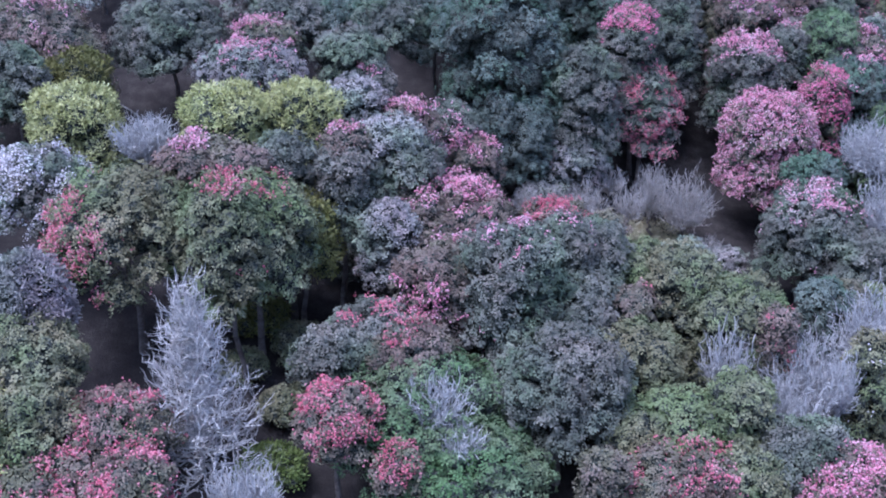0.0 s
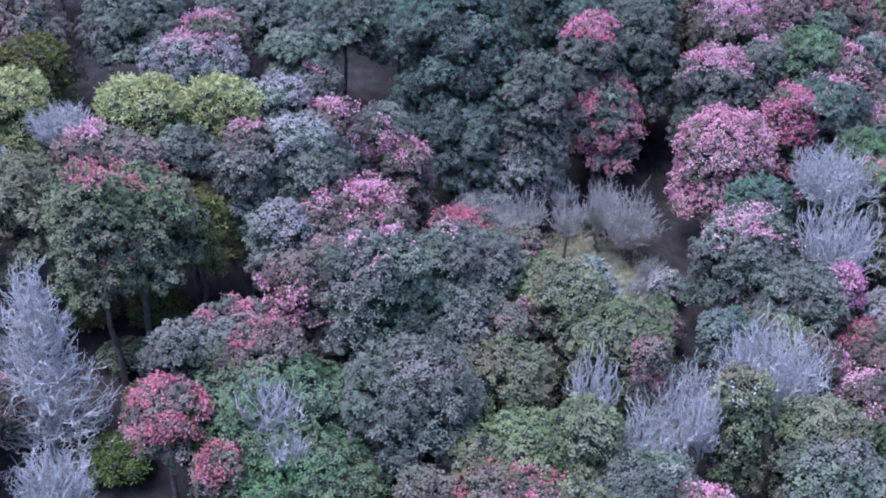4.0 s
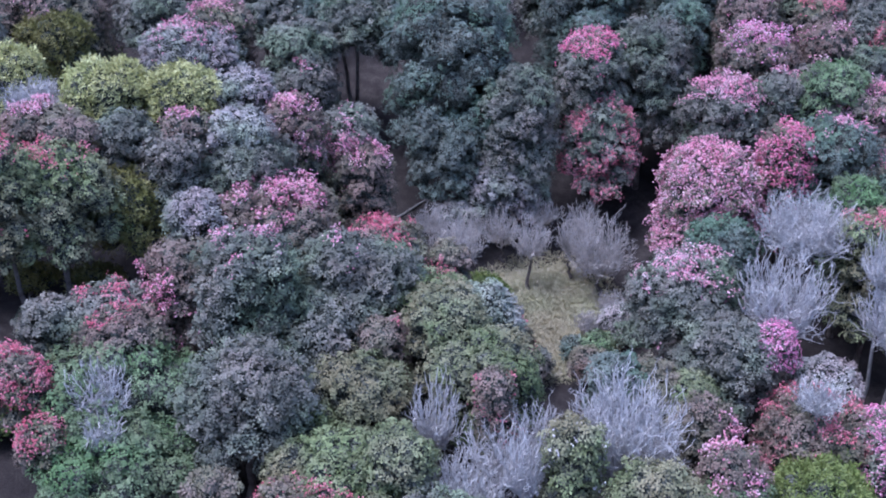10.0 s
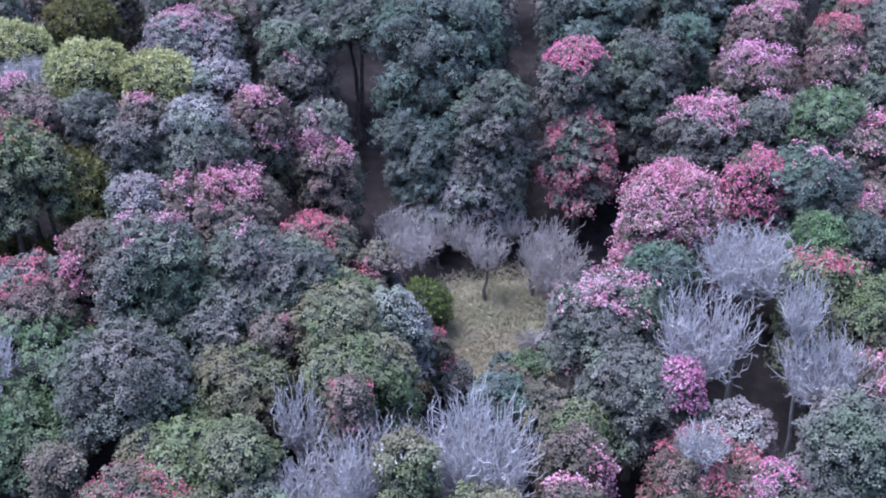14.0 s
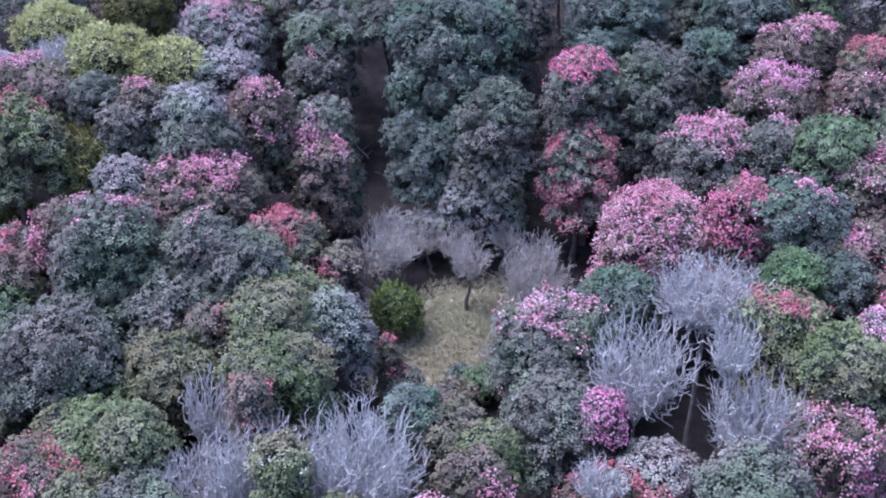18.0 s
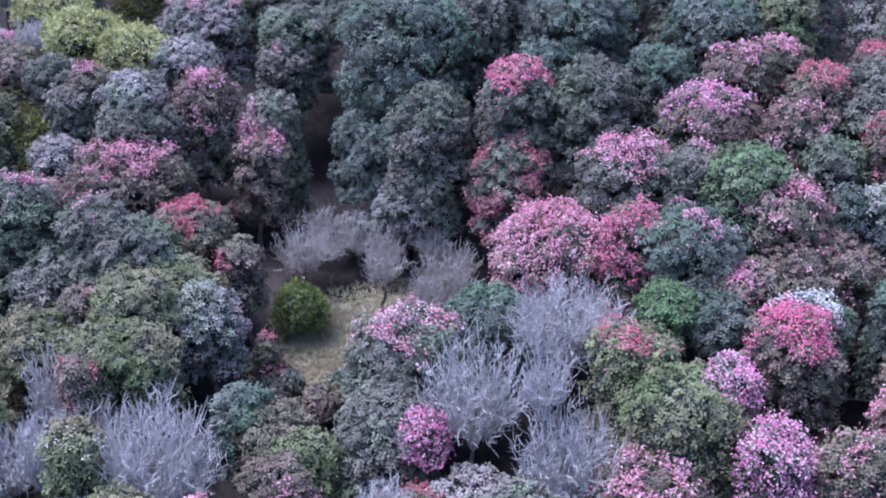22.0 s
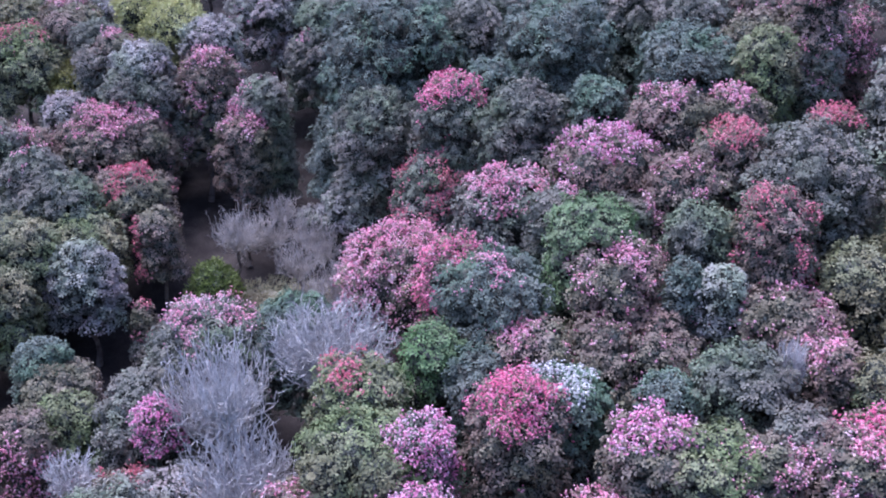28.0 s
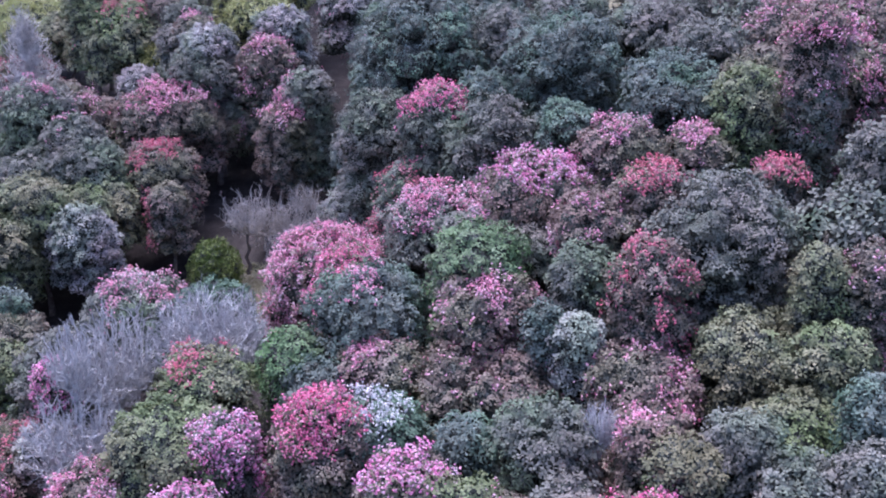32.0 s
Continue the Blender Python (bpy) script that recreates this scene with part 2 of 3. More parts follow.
def trusses(p, n, size, rng):
    """Round flower heads: small domes."""
    a, b = tangents(n, rng)
    m = len(p)
    s = size * rng.uniform(0.65, 1.35, (m, 1, 1))
    k = np.arange(3)
    ang = k * 2.0944
    ring = p[:, None] + s * rng.uniform(0.75, 1.25, (m, 3, 1)) * (np.cos(ang)[None, :, None] * a[:, None] + np.sin(ang)[None, :, None] * b[:, None])
    v = np.concatenate([(p[:, None] + 0.75 * s * n[:, None]), ring], axis=1)
    tri = np.stack([0 * k, 1 + k, 1 + (k + 1) % 3], 1)
    return v.reshape(-1, 3), (np.arange(m)[:, None, None] * 4 + tri[None]).reshape(-1, 3)


def tube(points, radii, sides=6):
    """A tapered tube along points."""
    p, r = np.asarray(points, float), np.asarray(radii, float)
    d = unit(np.gradient(p, axis=0))
    ref = np.where(np.abs(d[:, 2:3]) > 0.9, np.array([[1.0, 0, 0]]), np.array([[0, 0, 1.0]]))
    a = unit(np.cross(d, ref))
    b = np.cross(d, a)
    ang = np.arange(sides) * 6.283 / sides
    v = p[:, None] + r[:, None, None] * (np.cos(ang)[None, :, None] * a[:, None] + np.sin(ang)[None, :, None] * b[:, None])
    i, k = np.meshgrid(np.arange(len(p) - 1), np.arange(sides), indexing="ij")
    j = (k + 1) % sides
    f = np.stack([i * sides + k, i * sides + j, (i + 1) * sides + j, (i + 1) * sides + k], -1).reshape(-1, 4)
    return v.reshape(-1, 3), f


def sticks(start, end, r0, r1):
    """Many thin three-sided twigs at once, as one array."""
    d = unit(end - start)
    ref = np.where(np.abs(d[:, 2:3]) > 0.9, np.array([[1.0, 0, 0]]), np.array([[0, 0, 1.0]]))
    a = unit(np.cross(d, ref))
    b = np.cross(d, a)
    rows = []
    for c, r in ((start, r0), (end, r1)):
        for k in range(3):
            rows.append(c + np.reshape(r, (-1, 1)) * (math.cos(k * 2.094) * a + math.sin(k * 2.094) * b))
    v = np.stack(rows, 1).reshape(-1, 3)
    q = np.array([[0, 1, 4, 3], [1, 2, 5, 4], [2, 0, 3, 5]])
    return v, (np.arange(len(start))[:, None, None] * 6 + q[None]).reshape(-1, 4)


def gather(pieces):
    vs, fs, at = [], [], 0
    for v, f in pieces:
        vs.append(v)
        fs.append(f + at)
        at += len(v)
    sizes = sorted({f.shape[1] for f in fs})
    return np.concatenate(vs), [np.concatenate([f for f in fs if f.shape[1] == s]) for s in sizes]


def dome_grid(rings, around):
    """A unit ball cut low, as points and quads, for the inside of a clump."""
    th = np.linspace(0.02, 2.2, rings)
    ph = np.arange(around) * 6.283 / around
    v = np.stack([np.sin(th)[:, None] * np.cos(ph), np.sin(th)[:, None] * np.sin(ph), np.broadcast_to(np.cos(th)[:, None], (rings, around))], -1).reshape(-1, 3)
    i, k = np.meshgrid(np.arange(rings - 1), np.arange(around), indexing="ij")
    j = (k + 1) % around
    f = np.stack([i * around + k, (i + 1) * around + k, (i + 1) * around + j, i * around + j], -1).reshape(-1, 4)
    return v, f


DOME_V, DOME_F = dome_grid(6, 9)


def spread(count, low, rng):
    """Even directions over a ball, down to the height low."""
    i = np.arange(count) + 0.5
    z = 1 - (1 - low) * i / count
    ph = i * 2.39996 + rng.random() * 6.283
    d = np.stack([np.sqrt(1 - z * z) * np.cos(ph), np.sqrt(1 - z * z) * np.sin(ph), z], -1)
    return unit(d + rng.normal(0, 0.13, d.shape))


def stem(x, y, z, top, lean, radius, rng):
    n = 6
    s = np.linspace(0, 1, n)[:, None]
    foot = np.array([x + lean[0], y + lean[1], z])
    p = foot + (np.array(top) - foot) * s
    p[1:-1, :2] += rng.normal(0, 0.14, (n - 2, 2))
    return p, np.linspace(radius, radius * 0.45, n) * np.array([1.35] + [1] * (n - 1))


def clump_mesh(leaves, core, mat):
    """Leaf whorls round a core coloured dark for the shade between them."""
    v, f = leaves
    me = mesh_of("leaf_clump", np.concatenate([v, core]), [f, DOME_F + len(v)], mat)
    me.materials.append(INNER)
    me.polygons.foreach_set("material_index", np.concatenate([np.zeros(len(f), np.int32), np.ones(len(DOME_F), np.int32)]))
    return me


SIZE_WORD = ((2.0, "small"), (3.2, "mid-sized"), (99, "large"))
LEAF_WORD = {"g": "grey-green", "b": "blue-green", "o": "olive-green", "l": "lush green", "r": "russet-tinged green", "w": "pale grey", "y": "bright yellow-green",
             "q": "yellowish olive", "k": "fresh dark green", "v": "lilac-grey budding"}
BLOOM_WORD = {"P": "pink", "H": "magenta", "R": "red", "M": "lilac-pink", "W": "white"}
TREE_COUNT = [0]
FEET = []


def leafy_tree(leaf, x, y, z, r, h, bloom="", amount=0.0, where="", toward=0.0, skirt=0.66, far=False):
    """A tree with a domed, clumped crown of radius r and half height h round (x, y, z), in blossom by amount: over all of it, on top or on the side toward."""
    TREE_COUNT[0] += 1
    FEET.append((x, y, r))
    rng = np.random.default_rng(TREE_COUNT[0] * 7 + 3)
    floor_z = float(ground_z(x, y)) - 0.1
    size = next(w for lim, w in SIZE_WORD if r < lim)
    about = ("sprinkled with", "partly covered in", "thickly covered in")[(amount > 0.2) + (amount > 0.55)]
    rhodo = leaf not in "yqkv"
    label = f"{size} {'rhododendron tree' if rhodo else 'broadleaf tree'} with {LEAF_WORD[leaf]} leaves" + (f", {about} {BLOOM_WORD[bloom]} blossom" if bloom else "")
    tree = tagged(new("rhododendron_tree" if rhodo else "broadleaf_tree"), label, "tree", "trees of the forest")
    # trunk and limbs
    lean = rng.normal(0, 0.5, 2)
    h, z = max(h, 0.72 * r), z + h - max(h, 0.72 * r)
    centre = np.array([x, y, z])
    base = z - 0.35 * h
    p, rad = stem(x, y, floor_z, (x, y, base), lean, 0.13 + 0.035 * r, rng)
    part("trunk", mesh_of("trunk", *gather([tube(p, rad, 8)]), BARK, True), tree)
    # clumps over a steep-sided dome: a round top, then flanks that draw in towards the ground
    top = z + h
    deep = float(np.clip(skirt * (top - floor_z), 1.6 * h, top - floor_z - 0.7))
    a0 = float(np.clip(0.31 * r, 0.55, 1.05))
    s = np.linspace(0, deep, 60)
    wide = r * np.where(s < h, np.sqrt(np.maximum(1 - ((h - s) / h) ** 2, 0)), 1 + 0.06 * np.maximum(s - h, 0) / max(deep - h, 0.1))
    skin = np.cumsum(np.maximum(wide[1:] + wide[:-1], 0.05) * np.hypot(np.diff(s), np.diff(wide)) * math.pi)
    count = int(np.clip(skin[-1] / (math.pi * a0 * a0 * 0.78), 7, 18 if far else 33))
    a0 = max(a0, math.sqrt(skin[-1] / count / math.pi / 0.95))
    at = np.interp((np.arange(count) + 0.5) / count * skin[-1], skin, s[1:]) + rng.normal(0, 0.06 * h, count) * (np.arange(count) > 0)
    at = np.clip(at, 0.02 * h, deep)
    ang = np.arange(count) * 2.39996 + rng.random() * 6.283 + rng.normal(0, 0.16, count)
    lobe = np.array([noise.noise(Vector((math.cos(q) * 1.1, math.sin(q) * 1.1, u / h + TREE_COUNT[0] * 2.7))) for q, u in zip(ang, at)])
    span = np.interp(at, s, wide) * (1.03 + 0.15 * lobe)
    rise = np.where(at < h, (h - at) / (h * h) * r * r, -0.25 * r)
    d = unit(np.stack([np.cos(ang) * np.maximum(span, 0.05), np.sin(ang) * np.maximum(span, 0.05), rise], -1))
    a = a0 * rng.uniform(0.8, 1.2, count)
    c = np.stack([x + span * np.cos(ang), y + span * np.sin(ang), top - at], -1) - d * (a * 0.84)[:, None]
    top_count = int((at < 1.25 * h).sum())
    shape = np.stack([a, a, a * rng.uniform(0.85, 1.0, count)], -1)
    for i in np.linspace(2, count - 1, 2).astype(int):
        mid = (p[-1] + c[i]) * 0.5 + np.array([0, 0, -0.15 * h])
        limb = [p[-2], p[-1] * 0.6 + mid * 0.4, mid, c[i]]
        part("limb", mesh_of("limb", *gather([tube(limb, [rad[-1] * 0.9, rad[-1] * 0.7, rad[-1] * 0.5, 0.03], 5)]), BARK, True), tree)
    # inner shell of the crown, its dark colour standing in for shade
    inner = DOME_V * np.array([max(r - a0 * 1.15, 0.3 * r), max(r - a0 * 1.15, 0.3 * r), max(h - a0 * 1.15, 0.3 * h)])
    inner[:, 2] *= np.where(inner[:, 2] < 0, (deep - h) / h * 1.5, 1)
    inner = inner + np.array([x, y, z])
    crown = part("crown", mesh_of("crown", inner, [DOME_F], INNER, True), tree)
    length, width = (0.2, 0.2) if rhodo else (0.24, 0.14)
    if far:
        length, width = length * 1.6, width * 1.6
    clumps = []
    flowers = []
    for i in range(count):
        n_pts = int(np.clip(4.6 * a[i] ** 2 * (11 if far else 36 if i < top_count else 32), 30, 400))
        n = spread(n_pts, -0.2 if i < top_count else -0.45, rng)
        tuft = spread(int(np.clip(4.6 * a[i] ** 2 * 2.4, 7, 26)), -0.35, rng)
        near_to = n @ tuft.T
        own = tuft[near_to.argmax(axis=1)]
        off = np.arccos(np.clip(near_to.max(axis=1), -1, 1))[:, None] / (1.45 / math.sqrt(len(tuft)))
        bulge = 0.16 - 0.4 * np.minimum(off, 1.1) ** 2
        q = c[i] + n * shape[i] * (1 + bulge + rng.normal(0, 0.03, (n_pts, 1)))
        gap = ((q[:, None] - c[None]) / shape[None])
        buried = (gap ** 2).sum(-1) < 0.8
        buried[:, i] = False
        keep = ~buried.any(axis=1) & ((off[:, 0] < 1.02) | (rng.random(n_pts) < 0.3))
        q, n, tilt = q[keep], n[keep], ((n - own) * math.sqrt(len(tuft)) * 0.85)[keep]
        if len(q) < 4:
            continue
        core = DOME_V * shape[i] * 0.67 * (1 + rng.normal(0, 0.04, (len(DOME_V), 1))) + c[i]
        face = unit(unit(n / shape[i]) + tilt + np.array([0, 0, 0.35]) + rng.normal(0, 0.14, n.shape))
        if rhodo:
            pieces = [rosettes(q, face, length, width, rng, 3, 0.16)]
        else:
            pieces = [rosettes(q, unit(face + rng.normal(0, 0.4, face.shape)), length, width, rng, 4, 0.7)]
        if far:
            clumps += pieces
        else:
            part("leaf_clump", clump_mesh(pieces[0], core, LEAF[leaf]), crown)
        if bloom:
            rel = (q - centre) / np.array([r, r, h])
            patch = np.array([noise.noise(Vector(v * 0.6 + TREE_COUNT[0] * 3.1)) for v in q])
            if where == "a":
                chance = 0.92 * np.clip((1.15 * amount - 0.5 + 1.1 * patch) * 3 + 0.5, 0.04, 1)
            else:
                along = rel[:, 2] if where == "t" else rel[:, 0] * math.cos(radians(toward)) + rel[:, 1] * math.sin(radians(toward))
                chance = 0.012 + 0.92 * np.clip((along - 0.9 + 0.8 * amount + 0.6 * patch) * 3.5, 0, 1)
            pick = rng.random(len(q)) < chance
            if pick.sum() > 2:
                fn = np.tile(face[pick], (4, 1))
                fq = np.tile(q[pick], (4, 1)) + rng.normal(0, 0.14, fn.shape)
                flowers.append(trusses(fq + fn * 0.1, unit(fn + 0.4 * rng.normal(size=fn.shape)), 0.088, rng))
    if far:
        tagged(part("leaves", mesh_of("leaves", *gather(clumps), LEAF[leaf]), crown), kind="stuff")
    if flowers:
        part("blossom", mesh_of("blossom", *gather(flowers), BLOOM[bloom]), tree, f"{BLOOM_WORD[bloom]} flower heads")
    return tree


def twig_mesh(fine, tips, twig):
    me = mesh_of("twig_spray", *gather(fine + tips), twig)
    me.materials.append(FINE_TWIG)
    side, tip = (sum(len(f) for _, f in group) for group in (fine, tips))
    me.polygons.foreach_set("material_index", np.concatenate([np.zeros(side, np.int32), np.ones(tip, np.int32)]))
    return me


def bare_tree(kind, x, y, z, r, h, twig=None, name="bare_tree", label="", thick=1.35, lift=1.15):
    """A leafless tree: stems that fork outwards from near the ground into a fan of fine twigs."""
    TREE_COUNT[0] += 1
    FEET.append((x, y, r))
    rng = np.random.default_rng(TREE_COUNT[0] * 7 + 3)
    floor_z = float(ground_z(x, y)) - 0.1
    twig = twig or TWIG
    size = next(w for lim, w in SIZE_WORD if r < lim)
    tree = tagged(new(name), label or f"{size} leafless tree with a dense fan of pale lilac-grey twigs", "tree", "bare trees")
    tall = z + h - floor_z
    fork = max(floor_z + 0.22 * tall, z - lift * h - 0.25 * r) if kind == "f" else z - 0.9 * h
    p, rad = stem(x, y, floor_z, (x, y, fork), rng.normal(0, 0.25, 2), 0.12 + 0.03 * r, rng)
    part("trunk", mesh_of("trunk", *gather([tube(p, rad, 8)]), BARK if twig is DRY_TWIG else GREY_BARK, True), tree)
    limbs, boughs = (11, 18) if r > 4 else (9, 15) if r > 2.6 else (6, 10)
    targets = spread(limbs * boughs, -0.5, rng)
    order = np.argsort(np.arctan2(targets[:, 1], targets[:, 0]))
    for g in range(limbs):
        mine = targets[order[g * boughs:(g + 1) * boughs]]
        goal = np.array([x, y, z]) + mine * np.array([r, r, h]) * rng.uniform(0.5, 0.98, (boughs, 1))
        if kind == "c":
            frac = (g + 0.2) / limbs
            ang = np.arange(boughs) * 6.283 / boughs + rng.random(boughs) * 0.6
            out = r * (1.08 - 0.95 * frac) * rng.uniform(0.6, 1.1, boughs)
            goal = np.stack([x + out * np.cos(ang), y + out * np.sin(ang), z - 0.75 * h + 1.65 * h * frac + (0.1 + 0.25 * frac) * h * rng.uniform(0.3, 1.3, boughs)], -1)
            heart = np.array([x, y, z - 0.9 * h + 1.7 * h * frac])
            limb_pts = [heart - np.array([0, 0, 1.75 * h / limbs]), heart - np.array([0, 0, 0.9 * h / limbs]), heart]
        else:
            mean = goal.mean(axis=0)
            heart = p[-1] * 0.66 + mean * 0.34 + np.array([0, 0, -0.1 * h])
            limb_pts = [p[-1], p[-1] * 0.65 + heart * 0.35 + rng.normal(0, 0.1, 3), heart]
        pieces = [tube(limb_pts, [rad[-1] * 0.7, rad[-1] * 0.5, 0.05 * thick], 5)]
        fine, tips = [], []
        for e in goal:
            # each bough sweeps outwards first, then turns up
            run = np.linspace(0, 1, 11)[:, None]
            turn = heart + (e - heart) * np.array([0.65, 0.65, 0.35]) + rng.normal(0, 0.09 * r, 3)
            way0 = heart * (1 - run) ** 2 + turn * 2 * run * (1 - run) + e * run ** 2
            way0[1:-1] += rng.normal(0, 0.045 * r, (9, 3))
            pieces.append(tube(way0, np.linspace(0.04, 0.016, 11) * thick * rng.uniform(0.8, 1.3), 4))
            n1 = 9 if r > 4 else 7
            s = rng.uniform(0.12, 1, n1) * 9.99
            k = s.astype(int)
            b0 = way0[k] + (way0[k + 1] - way0[k]) * (s - k)[:, None]
            way = unit(unit(way0[k + 1] - way0[k]) * 0.9 + rng.normal(0, 0.5, (n1, 3)) + np.array([0, 0, 0.3]))
            long = (0.13 * r + 0.22) * rng.uniform(0.6, 1.4, (n1, 1))
            b1 = b0 + way * long * 0.55
            b2 = b1 + unit(way + rng.normal(0, 0.6, (n1, 3)) + np.array([0, 0, 0.3])) * long * 0.6
            fine.append(sticks(b0, b1, np.full(n1, 0.017 * thick), np.full(n1, 0.014 * thick)))
            fine.append(sticks(b1, b2, np.full(n1, 0.014 * thick), np.full(n1, 0.009 * thick)))
            n2 = 2
            s = rng.uniform(0.1, 1, (n1, n2, 1))
            c0 = (b1[:, None] + (b2 - b1)[:, None] * s).reshape(-1, 3)
            way2 = unit(np.repeat(way, n2, 0) * 0.8 + rng.normal(0, 0.5, (n1 * n2, 3)) + np.array([0, 0, 0.4]))
            c1 = c0 + way2 * (0.05 * r + 0.14) * rng.uniform(0.6, 1.4, (n1 * n2, 1))
            tips.append(sticks(c0, c1, np.full(n1 * n2, 0.013), np.full(n1 * n2, 0.008)))
        limb = part("limb", mesh_of("limb", *gather(pieces), twig, True), tree)
        tagged(part("twig_spray", twig_mesh(fine, tips, twig), limb), kind="stuff")
    return tree


# ---- ground ----
def sheet(name, xs, ys, mat, lift=0.0, inside=None):
    gx, gy = np.meshgrid(xs, ys)
    v = np.stack([gx, gy, ground_z(gx, gy) + lift], -1).reshape(-1, 3)
    i, k = np.meshgrid(np.arange(len(ys) - 1), np.arange(len(xs) - 1), indexing="ij")
    f = np.stack([i * len(xs) + k, i * len(xs) + k + 1, (i + 1) * len(xs) + k + 1, (i + 1) * len(xs) + k], -1).reshape(-1, 4)
    if inside is not None:
        f = f[inside(v[f].mean(axis=1))]
    return new(name, mesh_of(name, v, [f], mat, True))


near = np.arange(-60, 121, 1.5)
far_w, far_e = -60 - np.geomspace(2, 2500, 16)[::-1], 121 + np.geomspace(2, 2500, 16)
tagged(sheet("ground", np.concatenate([far_w, near, far_e]), np.concatenate([far_w - 10, np.arange(-60, 171, 1.5), far_e + 60]), LITTER), "sloping forest floor of brown leaf litter", "ground", kind="structure")


def in_clearing(v):
    wob = 0.95 + 0.3 * np.sin(v[:, 0] * 0.9 + 1) * np.cos(v[:, 1] * 0.7) + 0.1 * np.sin(v[:, 0] * 2.7) * np.sin(v[:, 1] * 3.1)
    return ((v[:, 0] - 17.6) / 5.4) ** 2 + ((v[:, 1] - 86.6) / 7.2) ** 2 < wob


tagged(sheet("meadow", np.arange(10, 26, 0.2), np.arange(76, 98, 0.2), MEADOW, 0.02, in_clearing), "clearing of dry straw-coloured grass among the trees", "meadow", kind="structure")
rng = np.random.default_rng(5)
q = np.stack([rng.normal(17.6, 3.4, 11000), rng.normal(86.6, 4.8, 11000), np.zeros(11000)], -1)
q = q[((q[:, 0] - 17.6) / 7) ** 2 + ((q[:, 1] - 86.6) / 9) ** 2 < 1]
q[:, 2] = ground_z(q[:, 0], q[:, 1]) + 0.02
v, f = rosettes(q, np.tile([[0, 0, 1.0]], (len(q), 1)), 0.2, 0.08, rng, 5, 0.9)
tagged(new("grass_tufts", mesh_of("grass_tufts", v, [f], STRAW)), "short dry grass tufts of the clearing", "grass", kind="stuff")

# ---- trees ----
leafy_tree("b", 5.2, 98.9, 14.8, 5.3, 5.4)
leafy_tree("g", 12.3, 96.6, 10.5, 3.1, 3.7)
leafy_tree("b", 6.5, 95.3, 7.5, 3.3, 2.5)
leafy_tree("w", 11.2, 95.9, 4.8, 3.4, 1.8)
leafy_tree("g", 16.9, 101.4, 13.0, 2.8, 3.3, "H", 0.5, "t")
leafy_tree("g", 18.3, 99.9, 7.5, 3.0, 3.7, "R", 0.42, "a")
leafy_tree("g", 20.7, 105.8, 12.0, 3.5, 4.9)
leafy_tree("b", 15.6, 104.7, 15.7, 1.8, 1.2)
leafy_tree("b", 13.6, 110.0, 17.1, 4.1, 3.6)
leafy_tree("b", 14.2, 111.0, 14.0, 2.7, 1.5)
leafy_tree("g", -7.9, 96.1, 13.6, 3.1, 2.3, skirt=0.55)
leafy_tree("g", -6.4, 94.2, 11.1, 2.4, 2.2, "P", 0.1, "t", skirt=0.55)
leafy_tree("w", -15.8, 91.6, 13.3, 4.3, 2.7, "P", 0.12, "t", skirt=0.55)
leafy_tree("w", -7.1, 85.2, 13.3, 2.5, 1.6, skirt=0.55)
leafy_tree("r", -14.9, 95.0, 15.7, 2.5, 1.2, "P", 0.35, "t", skirt=0.55)
leafy_tree("r", -2.6, 84.9, 10.6, 2.6, 2.6, "P", 0.28, "a", skirt=0.72)
leafy_tree("g", 0.5, 88.8, 9.0, 2.3, 2.8, "P", 0.1, "l", -94, skirt=0.75)
leafy_tree("r", 2.3, 87.1, 6.2, 2.5, 3.3, "P", 0.32, "t", skirt=0.75)
leafy_tree("g", 1.5, 89.7, 5.1, 1.7, 2.8, skirt=0.75)
leafy_tree("q", -31.1, 92.3, 12.9, 3.1, 2.3, skirt=0.55)
leafy_tree("y", -27.3, 81.1, 13.4, 3.2, 2.2, skirt=0.55)
leafy_tree("y", -15.9, 80.1, 14.3, 3.1, 1.8, skirt=0.55)
leafy_tree("y", -10.7, 82.3, 13.6, 2.7, 1.9, skirt=0.55)
leafy_tree("o", -21.0, 68.6, 10.9, 4.7, 3.2, "R", 0.3, "l", -140, skirt=0.55)
leafy_tree("o", -12.5, 69.0, 10.0, 4.0, 3.6, "R", 0.18, "t", skirt=0.55)
leafy_tree("o", -13.8, 65.0, 11.9, 2.6, 3.4, "R", 0.1, "t", skirt=0.55)
leafy_tree("q", -10.0, 73.3, 7.8, 2.4, 3.0, skirt=0.55)
leafy_tree("r", -16.7, 73.0, 13.5, 2.7, 1.3, "P", 0.08, "t", skirt=0.55)
leafy_tree("r", -14.0, 72.6, 13.1, 2.0, 1.3, skirt=0.55)
leafy_tree("g", -11.1, 75.3, 12.7, 2.2, 1.4, skirt=0.55)
leafy_tree("g", -7.3, 75.6, 11.8, 2.1, 1.4, skirt=0.55)
leafy_tree("g", -3.2, 79.3, 10.4, 3.4, 2.2, skirt=0.55)
leafy_tree("w", -4.0, 79.4, 12.8, 2.5, 1.2, skirt=0.55)
leafy_tree("r", -6.9, 77.1, 13.3, 1.6, 0.8, "P", 0.06, "t", skirt=0.55)
leafy_tree("w", -3.8, 72.7, 8.3, 2.1, 1.8, skirt=0.55)
leafy_tree("r", 0.3, 76.4, 7.8, 4.7, 2.3, "P", 0.32, "t")
leafy_tree("r", -0.7, 66.3, 7.4, 2.5, 2.4, "P", 0.2, "l", -107)
leafy_tree("g", 4.2, 66.4, 8.5, 3.3, 2.9, "P", 0.1, "t")
leafy_tree("g", 8.3, 70.9, 7.8, 2.4, 2.1, "P", 0.08, "t")
